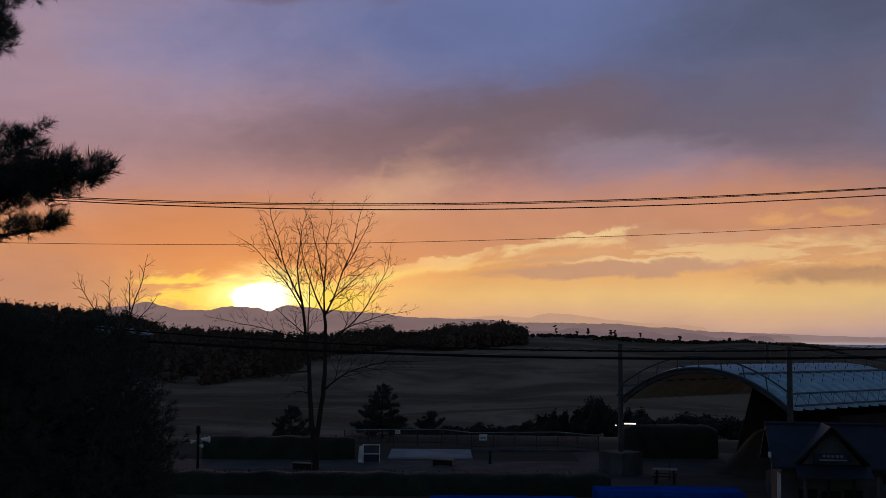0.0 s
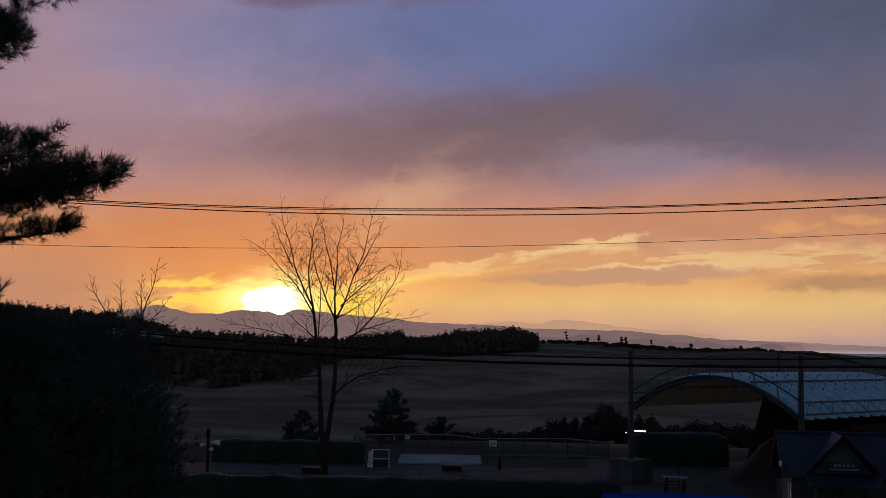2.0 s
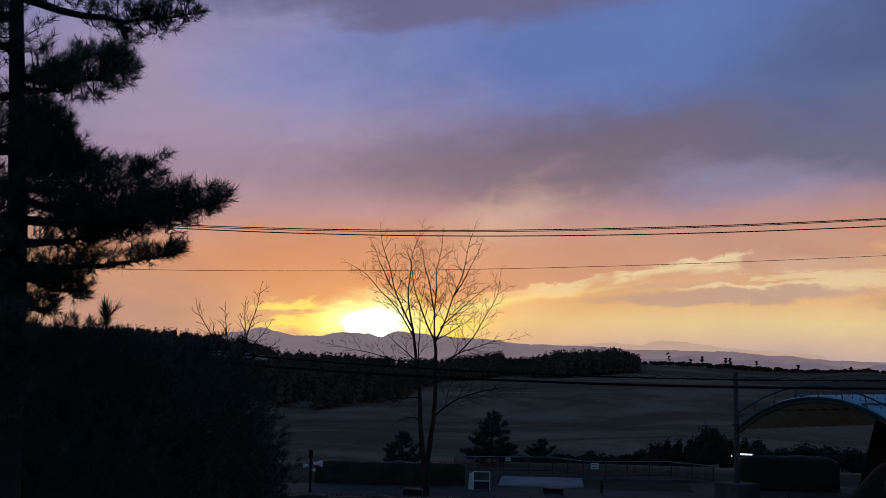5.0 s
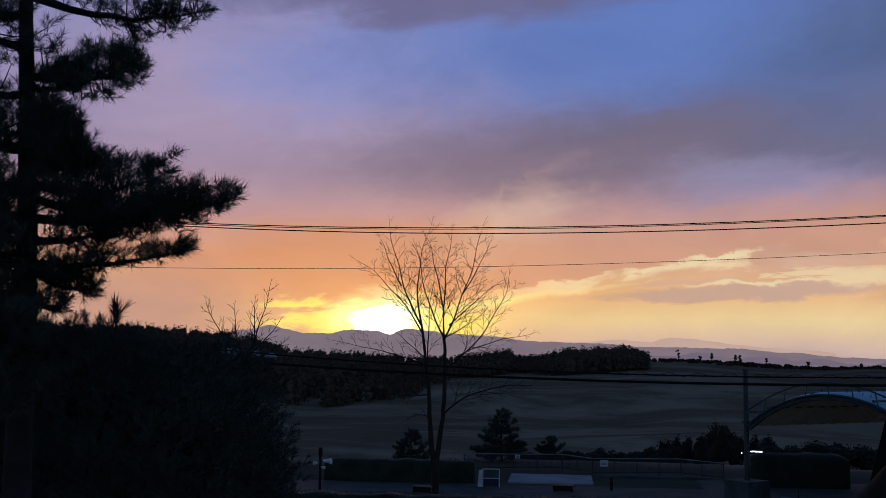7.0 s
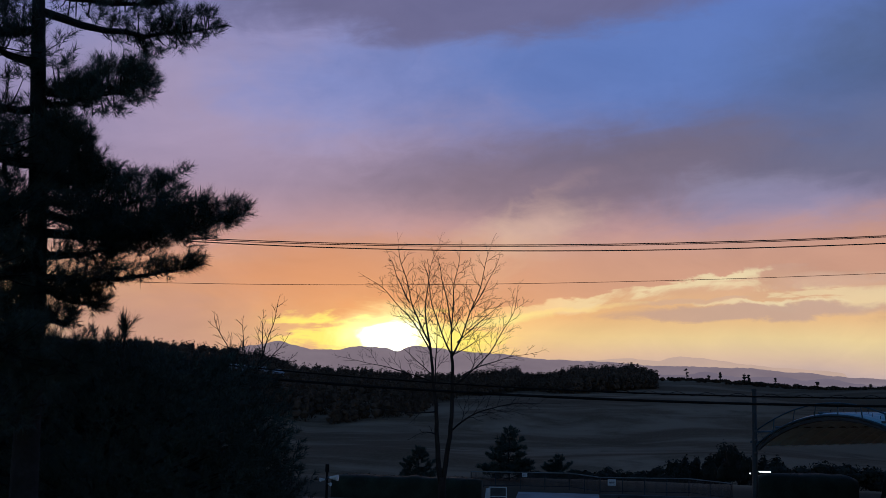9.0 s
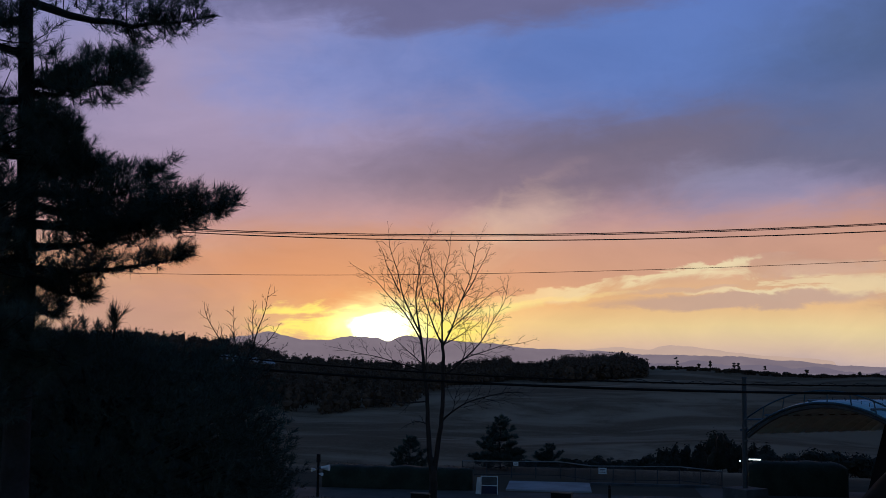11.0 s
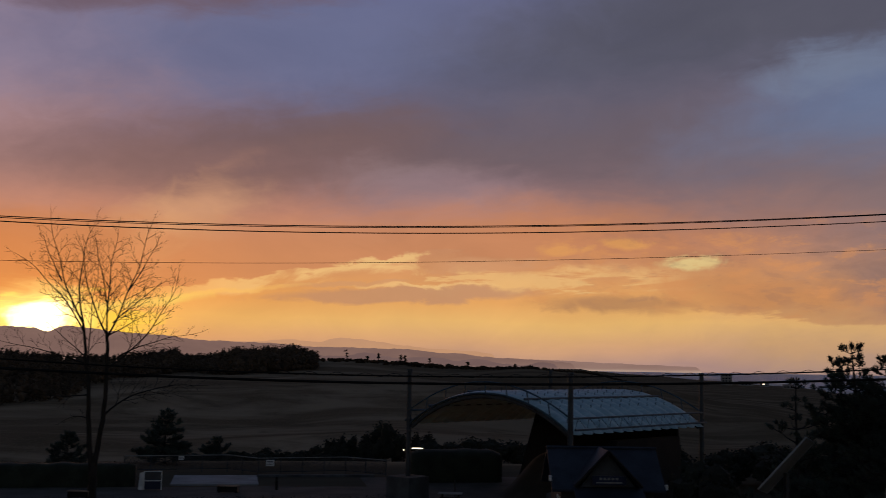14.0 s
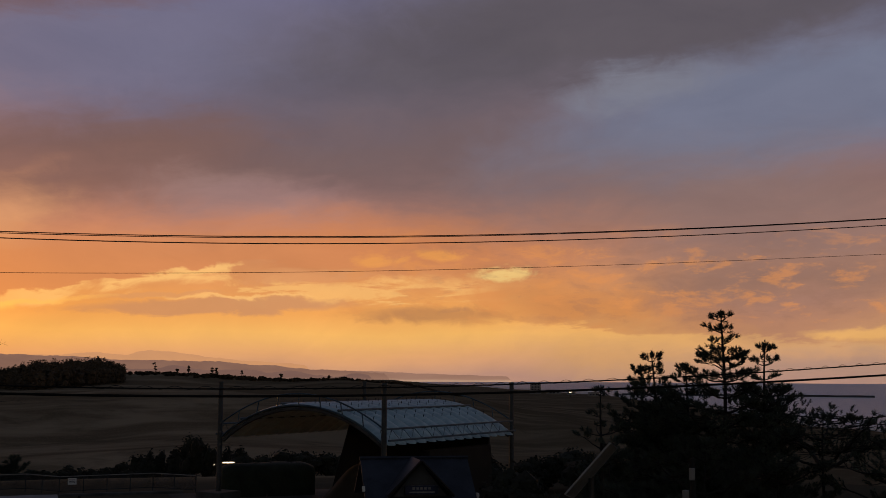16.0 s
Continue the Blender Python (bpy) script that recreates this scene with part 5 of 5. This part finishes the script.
for lo, hi in (((-0.73, -0.39, -0.02), (0.73, -0.37, 0.02)), ((-0.73, 0.37, -0.02), (0.73, 0.39, 0.02)), ((-0.74, -0.37, -0.02), (-0.72, 0.37, 0.02)), ((0.72, -0.37, -0.02), (0.74, 0.37, 0.02))):
    part("frame", Mesh().bevelled(lo, hi, 0.006), PALE_CONCRETE, solar, "pale metal edge")
for i in range(5):
    part("cell_line", Mesh().box((-0.5 + i * 0.24, -0.37, 0.0125), (-0.49 + i * 0.24, 0.37, 0.015)), POLE_GREY, solar)
inv = PANEL.inverted()
base = Vector((c.x, c.y, 0))
part("pole", Mesh().tube([inv @ base, inv @ (c - Vector((0, 0, 0.15)))], 0.06, 8), DARK_STEEL, solar)
part("bracket", Mesh().tube([(-0.4, 0, 0.06), (0.4, 0, 0.06)], 0.03, 6), DARK_STEEL, solar)

mp = polar(32.25, 24.0)
meter = thing("service_pole", "dark service pole with pale meter boxes", "pole", pose(mp.x, mp.y, 0, 0, 0, -32))
part("pole", Mesh().tube([(0.05, 0, 0), (0.05, 0, 5.85)], [0.07, 0.055], 10), BARK, meter)
part("box", Mesh().bevelled((-0.02, -0.2, 5.42), (0.10, -0.08, 5.66), 0.02), ENAMEL, meter, "small pale box")
part("box", Mesh().bevelled((-0.16, -0.24, 5.02), (-0.03, -0.12, 5.22), 0.02), ENAMEL, meter, "pale meter box")
part("box", Mesh().bevelled((-0.16, -0.24, 4.72), (-0.03, -0.12, 4.94), 0.02), ENAMEL, meter, "pale meter box")
part("conduit", Mesh().tube([(-0.10, -0.08, 3.0), (-0.10, -0.08, 4.7)], 0.025, 6), POLE_GREY, meter)

# ---- overhead lines ----
LINE_Y = 22.0
ENDS = (-0.80 * LINE_Y, 1.16 * LINE_Y)


def wire_curve(points):
    """Height over the run, through bearings and angles seen from the window."""
    xs = [math.tan(radians(a)) for a, _ in points]
    zs = [math.tan(radians(e)) / math.cos(radians(a)) for a, e in points]
    return np.polyfit(xs, zs, min(3, len(points) - 1))


def overhead(label, points, radius, x0=ENDS[0], x1=ENDS[1], y=LINE_Y, spiral=0.0, name="overhead_cable"):
    k = wire_curve(points)
    pts = []
    for i in range(81):
        x = x0 + (x1 - x0) * i / 80
        pts.append((x, y, EYE[2] + y * float(np.polyval(k, x / y))))
    ob = part(name, Mesh().tube(pts, radius, 6), CABLE)
    tagged(ob, label, "cable", "overhead lines")
    if spiral:
        turns = []
        for i in range(1500):
            x = -2.0 + (x1 - 0.5 + 2.0) * i / 1499
            w = 2 * math.pi * (x / 0.55 + 0.3 * math.sin(x * 0.7))
            z = EYE[2] + y * float(np.polyval(k, x / y))
            turns.append((x, y + spiral * math.sin(w), z + spiral * 0.55 + spiral * math.cos(w)))
        part("spiral_hanger", Mesh().tube(turns, 0.006, 3), CABLE, ob, "thin coiled hanger wire")
    return ob


overhead("thin black power line across the sky", ((-20, 6.59), (-8, 6.64), (4, 6.82), (16, 7.05), (28, 7.30), (41, 7.55)), 0.0095)
overhead("thin black power line across the sky", ((-20, 6.52), (-8, 6.57), (4, 6.75), (16, 7.00), (28, 7.26), (41, 7.52)), 0.0075, y=LINE_Y + 0.4)
overhead("thin black power line across the sky", ((-20, 6.43), (-8, 6.37), (4, 6.49), (16, 6.69), (28, 6.94), (41, 7.22)), 0.0105)
overhead("very thin black wire across the sky", ((-20, 4.32), (-8, 4.59), (4, 4.94), (16, 5.29), (28, 5.60), (41, 5.86)), 0.0048)
overhead("black telephone cable with coiled hanger", ((-20, 0.57), (-8, -0.29), (4, -0.66), (16, -0.61), (28, -0.19), (41, 0.66)), 0.015, spiral=0.032)
overhead("thick black sagging cable", ((-20, 0.04), (-8, -0.70), (4, -1.02), (16, -0.99), (28, -0.62), (41, 0.13)), 0.026)
overhead("black cable running behind the pines", ((33.5, -1.4), (36.4, -1.71), (38.1, -1.87), (41.34, -1.76)), 0.022, 22.0, 42.0, 33.0)
for x in ENDS:
    up = thing("utility_pole", "grey concrete utility pole carrying the lines", "pole", Matrix.Translation((x, LINE_Y + 0.2, 0)), "utility poles")
    part("shaft", Mesh().tube([(0, 0, 0), (0, 0, 13.5)], [0.19, 0.13], 12), CONCRETE, up)
    for z in (10.6, 12.2):
        part("crossarm", Mesh().bevelled((-0.9, -0.30, z), (0.9, -0.18, z + 0.1), 0.01), POLE_GREY, up)

# ---- trees and bushes of the park ----
RIGHT_LIMBS = (
    (0.055, 0.40, 8.8, 0.74, 14.4, 0.30, 11.7), (0.045, 0.42, 10.0, -0.55, 14.2, 0.00, 12.4), (0.060, 0.44, 8.6, 2.50, 14.7, 1.50, 10.8),
    (0.040, 1.45, 11.2, 2.95, 14.1, 2.20, 12.3), (0.042, 0.70, 9.4, 3.50, 11.9, 1.90, 10.6), (0.055, 0.46, 6.9, 4.20, 12.2, 3.30, 8.9),
    (0.042, 1.10, 7.6, 5.25, 8.95, 2.60, 8.5), (0.038, 0.45, 8.7, 2.75, 10.2, 1.50, 9.2), (0.060, 0.35, 4.3, 6.10, 6.05, 1.90, 6.2),
)
bare_tree(3, "tall leafless two-stemmed tree in the park", (-7.06, 63.4, 0), (
    (0.25, 0.20, ((0.0, -0.1), (0.01, 0.9), (-0.03, 1.9))),
    (0.165, 0.065, ((-0.06, 1.5), (-0.22, 2.9), (-0.36, 4.4), (-0.40, 5.9), (-0.66, 7.9), (-0.90, 9.6))),
    (0.155, 0.080, ((0.05, 1.5), (0.27, 3.05), (0.42, 4.7), (0.48, 6.3), (0.45, 8.0), (0.40, 8.9))),
), (
    (0.062, -0.88, 9.4, -2.70, 14.8, -2.05, 11.3), (0.055, -0.90, 9.6, -0.48, 15.0, -1.50, 12.0), (0.050, -0.80, 8.9, -4.30, 12.9, -1.90, 11.1),
    (0.045, -0.48, 7.0, -0.15, 12.6, -0.55, 10.2), (0.042, -0.60, 7.5, -2.55, 9.2, -1.40, 8.2), (0.045, -0.50, 7.1, -5.70, 8.4, -2.50, 7.9),
    (0.045, -0.38, 5.5, -3.70, 5.65, -2.00, 5.3), (0.038, -0.35, 4.2, -1.75, 4.0, -1.00, 4.6), (0.040, -2.05, 11.6, -3.30, 14.4, -2.70, 12.8),
    (0.056, 0.42, 8.7, -1.15, 13.6, -0.70, 10.6),
) + RIGHT_LIMBS, turn=6.4)
p = polar(-15.9, 42)
bare_tree(9, "leafless young tree behind the pines", (p.x, p.y, 0), (
    (0.14, 0.05, ((0, -0.1), (0.05, 4.0), (0.02, 7.7))),
), (
    (0.036, -0.02, 7.3, -1.50, 9.40, -0.95, 8.1), (0.030, -0.05, 7.4, -0.45, 9.30, -0.50, 8.3), (0.038, 0.02, 7.5, 0.80, 10.0, 0.40, 8.3),
    (0.030, 0.05, 7.5, 1.20, 8.80, 0.60, 8.0), (0.028, 0.30, 8.0, 0.25, 9.60, 0.25, 8.8), (0.026, 0.05, 7.3, 1.45, 8.10, 0.80, 7.6),
), turn=16, step=0.20, reach=0.36, depth=1)

pine(21, "small dark pine below the railing", (polar(-3.0, 84).x, polar(-3.0, 84).y, -0.3), 4.0, 2.0, 0.15, 0.30, 26, 14, 0.016, 0.20, 0.0, "small pines below the railing")
pine(22, "low dark young pine below the railing", (polar(-7.5, 84).x, polar(-7.5, 84).y, -0.3), 2.4, 1.5, 0.12, 0.28, 28, 14, 0.016, 0.18, 0.0, "small pines below the railing")
pine(23, "low dark young pine below the railing", (polar(-0.6, 90).x, polar(-0.6, 90).y, -0.9), 2.2, 1.5, 0.12, 0.28, 28, 14, 0.016, 0.18, 0.0, "small pines below the railing")
rng = random.Random(5)
for i in range(26):
    az = -2.0 + i * 0.47 + rng.uniform(-0.15, 0.15)
    r = rng.uniform(98, 108)
    p = polar(az, r)
    top = along(az, ((-2, -1.1), (2, -0.7), (4.5, 0.1), (6.5, 1.0), (8.0, 2.1), (10.2, 1.4)))
    z = height(p.x, p.y)
    shrub(100 + i, "dark evergreen bush below the railing", (p.x, p.y, z), rng.uniform(1.6, 2.6), max(1.3, top - z + rng.uniform(-0.4, 0.4)), None, 6, 90, 0.22, "shrub", "bushes below the railing")
for i, (az, r, wd, top) in enumerate(((11.4, 96, 3.2, 1.0), (12.6, 97, 3.4, 1.3), (13.6, 95, 3.0, 1.2), (14.5, 98, 3.4, 0.9), (10.2, 98, 2.8, 0.7))):
    p = polar(az, r)
    z = height(p.x, p.y)
    shrub(150 + i, "rounded dark bush behind the canopy", (p.x, p.y, z), wd, top - z, None, 7, 130, 0.22, "shrub", "bushes behind the canopy")
for i in range(16):
    az = 21.8 + i * 0.9 + rng.uniform(-0.3, 0.3)
    r = rng.uniform(52, 80)
    p = polar(az, r)
    z = height(p.x, p.y)
    shrub(180 + i, "dark tangled bush beside the canopy", (p.x, p.y, z), rng.uniform(2.4, 3.8), rng.uniform(1.6, 3.2) if az < 26 else (rng.uniform(2.2, 3.8) if az < 33.5 else rng.uniform(0.5, 1.0)), None, 7, 130, 0.2, "shrub", "bushes beside the canopy")

# pines by the shore road
for seed, az, r, tall, rad, lean, shoots, gap, low, broad, tops in (
    (61, 33.95, 30, 9.15, 2.1, 0.0, 44, 0.33, 0.30, 0.58, "tall dark pine with an open tip"), (62, 30.8, 30.5, 8.1, 2.5, -0.02, 50, 0.32, 0.30, 0.80, "bushy dark pine leaning from its neighbour"),
    (63, 32.2, 31, 7.8, 2.7, 0.0, 50, 0.32, 0.30, 0.80, "bushy dark pine in the group"), (64, 35.8, 30, 8.35, 1.5, 0.012, 48, 0.36, 0.40, 0.55, "slim dark pine with a long tip"),
    (65, 28.0, 30, 7.2, 1.2, 0.0, 18, 0.46, 0.30, 0.5, "small open pine beside the group"), (66, 38.3, 31, 6.5, 2.7, 0.03, 24, 0.36, 0.80, 0.14, "low spreading dark pine"),
    (67, 42.4, 30, 6.2, 2.2, 0.0, 18, 0.50, 0.66, 0.2, "low spreading dark pine"), (68, 33.0, 28, 6.0, 2.2, 0.0, 40, 0.40, 0.25, 0.35, "bushy dark pine in the group"),
    (69, 30.0, 31, 7.75, 2.3, 0.0, 50, 0.33, 0.30, 0.80, "bushy dark pine in the group"), (70, 36.3, 28.5, 5.3, 1.6, 0.0, 16, 0.50, 0.74, 0.3, "open dark pine in the group")):
    p = polar(az, r)
    pine(seed, tops, (p.x, p.y, 0), tall, rad, 0.20, gap, shoots, 26, 0.0075, 0.085, lean, "pines by the shore", low, broad)

# ---- the near pines ----
NEAR = 13.0
rng = random.Random(301)
near = thing("old_pine", "large dark black pine close to the window", "tree", Matrix.Translation(polar(-25.25, NEAR)))
foot = polar(-25.25, NEAR)
stem, limbs, green = Mesh(), Mesh(), Mesh()
line = [Vector((0.04 * math.sin(z * 0.9) - 0.0395 * z, 0.05 * math.cos(z * 0.5), z)) for z in [0.8 * i for i in range(19)]]
stem.tube(line, [0.24 - 0.0115 * i for i in range(19)], 14)


def near_tip(az, z, r=NEAR):
    return polar(az, r, z) - foot


for z0, az, z1, r, thick, shoots, clear in (
    (11.55, -18.0, 11.45, 13.0, 0.20, 150, 0.35), (11.8, -20.5, 11.85, 13.5, 0.24, 150, 0.2), (12.3, -23.0, 12.4, 12.5, 0.3, 120, 0.2),
    (10.60, -20.6, 10.74, 13.0, 0.30, 260, 0.08), (10.45, -23.6, 10.62, 13.4, 0.2, 90, 0.1),
    (10.0, -23.9, 10.0, 12.8, 0.27, 210, 0.1), (8.0, -29.0, 8.0, 12.4, 0.34, 170, 0.05), (7.7, -27.2, 7.75, 12.0, 0.34, 170, 0.0), (7.6, -30.0, 7.5, 13.2, 0.34, 170, 0.0), (7.5, -23.6, 7.55, 12.4, 0.3, 140, 0.1), (7.2, -28.0, 7.1, 12.2, 0.34, 150, 0.0), (8.5, -28.6, 8.5, 12.0, 0.45, 150, 0.0), (8.9, -28.4, 8.95, 13.6, 0.45, 150, 0.0), (9.3, -28.8, 9.35, 12.2, 0.45, 150, 0.0), (9.75, -28.2, 9.8, 13.2, 0.40, 130, 0.0), (8.2, -27.6, 8.2, 13.8, 0.4, 130, 0.0),
    (9.22, -15.9, 9.30, 13.0, 0.26, 330, 0.12), (9.35, -19.3, 9.62, 13.5, 0.34, 260, 0.1), (9.0, -17.8, 9.08, 12.7, 0.28, 240, 0.1), (9.5, -23.0, 9.70, 13.0, 0.3, 200, 0.1),
    (8.52, -18.2, 8.68, 13.2, 0.10, 130, 0.2), (8.75, -21.5, 8.85, 12.6, 0.2, 120, 0.1), (8.45, -22.5, 8.20, 13.0, 0.16, 110, 0.2), (8.2, -24.2, 8.0, 12.6, 0.14, 60, 0.1),
    (11.3, -33, 11.2, 13, 0.3, 240, 0.05), (10.4, -34, 10.4, 13, 0.3, 220, 0.05), (11.9, -31, 11.9, 13.4, 0.3, 200, 0.05), (9.4, -35, 9.5, 13, 0.32, 160, 0.1), (8.6, -33, 8.5, 13, 0.3, 140, 0.1), (10.9, -30, 10.9, 12, 0.3, 110, 0.1), (9.8, -30.5, 9.8, 12, 0.3, 120, 0.1), (9.0, -29.5, 9.0, 11.9, 0.3, 120, 0.1),
):
    i = min(int(z0 / 0.8), 17)
    start = line[i].lerp(line[i + 1], z0 / 0.8 - i)
    bough(limbs, green, rng, start, near_tip(az - 0.9, z1, r), 0.055, thick * 0.9, int(shoots * 1.35), 34, 0.0031, 0.118, 0.62, clear, 60, 0.95, 0.42)
part("trunk", stem, BARK, near, "dark furrowed trunk", None, True)
tagged(part("branchwork", limbs, BARK, near), kind="stuff")
part("needles", green, NEEDLES, near, "dark green needle cushions")

rng = random.Random(302)
c = polar(-23.0, 18.0)
broad = thing("broad_pine", "dense broad dark pine below the window", "tree", Matrix.Translation(c))
stem, green, limbs = Mesh(), Mesh(), Mesh()
stem.tube([(0, 0, 0), (0.05, 0, 2.5), (0, 0.05, 5.0), (-0.2, 0, 7.6)], [0.2, 0.16, 0.11, 0.04], 10)
for i in range(15000):
    deep = i % 3 == 0
    d = Vector((rng.gauss(0, 1), rng.gauss(0, 1), rng.gauss(0.15, 1))).normalized()
    q = (abs(d.x) ** 3 + abs(d.y) ** 3 + abs(d.z) ** 3) ** (1 / 3)
    s = ((rng.uniform(0.66, 0.84) if deep else rng.uniform(0.84, 1.0)) + 0.16 * noise.noise(d * 3.2) + 0.09 * noise.noise(d * 8.0)) / q
    p = Vector((d.x * 2.95 * s, d.y * 2.95 * s, 4.9 + d.z * 2.85 * s))
    if p.z < 1.2:
        continue
    w = (d + Vector((rng.gauss(0, 0.35), rng.gauss(0, 0.35), 0.5 + rng.gauss(0, 0.3)))).normalized()
    needle_tuft(green, rng, p, w, 0.11, 22, 0.010 if deep else 0.0056, 0.15 if deep else 0.11, 58)
    if i % 12 == 0:
        limbs.tube([(0, 0, max(1.0, p.z - 1.3)), tuple(p * 0.55 + Vector((0, 0, (p.z - 0.9) * 0.45))), tuple(p)], [0.045, 0.03, 0.01], 4, False)
for i in range(160):
    d = Vector((rng.gauss(0, 1), rng.gauss(0, 1), rng.gauss(0, 1))).normalized()
    q = (abs(d.x) ** 3 + abs(d.y) ** 3 + abs(d.z) ** 3) ** (1 / 3) / (1 + 0.16 * noise.noise(d * 3.2))
    blob(green, rng, (d.x * 1.45 / q, d.y * 1.45 / q, 4.7 + d.z * 1.6 / q), 0.5, 0.5, 0.4, 0.3)
for k, (x, z, hh) in enumerate(((0.28, 7.85, 0.6), (1.7, 7.35, 0.25))):
    limbs.tube([(x * 0.8, 0, z - 0.6), (x, 0, z + hh * 0.5)], [0.03, 0.012], 5)
    for i in range(9):
        needle_tuft(green, rng, Vector((x, 0, z + hh * (0.1 + 0.35 * rng.random()))), spread(rng, Vector((0, 0, 1)), rng.uniform(5, 42)), 0.22, 34, 0.006, 0.19, 40)
part("trunk", stem, BARK, broad)
tagged(part("branchwork", limbs, BARK, broad), kind="stuff")
part("needles", green, NEEDLES, broad)
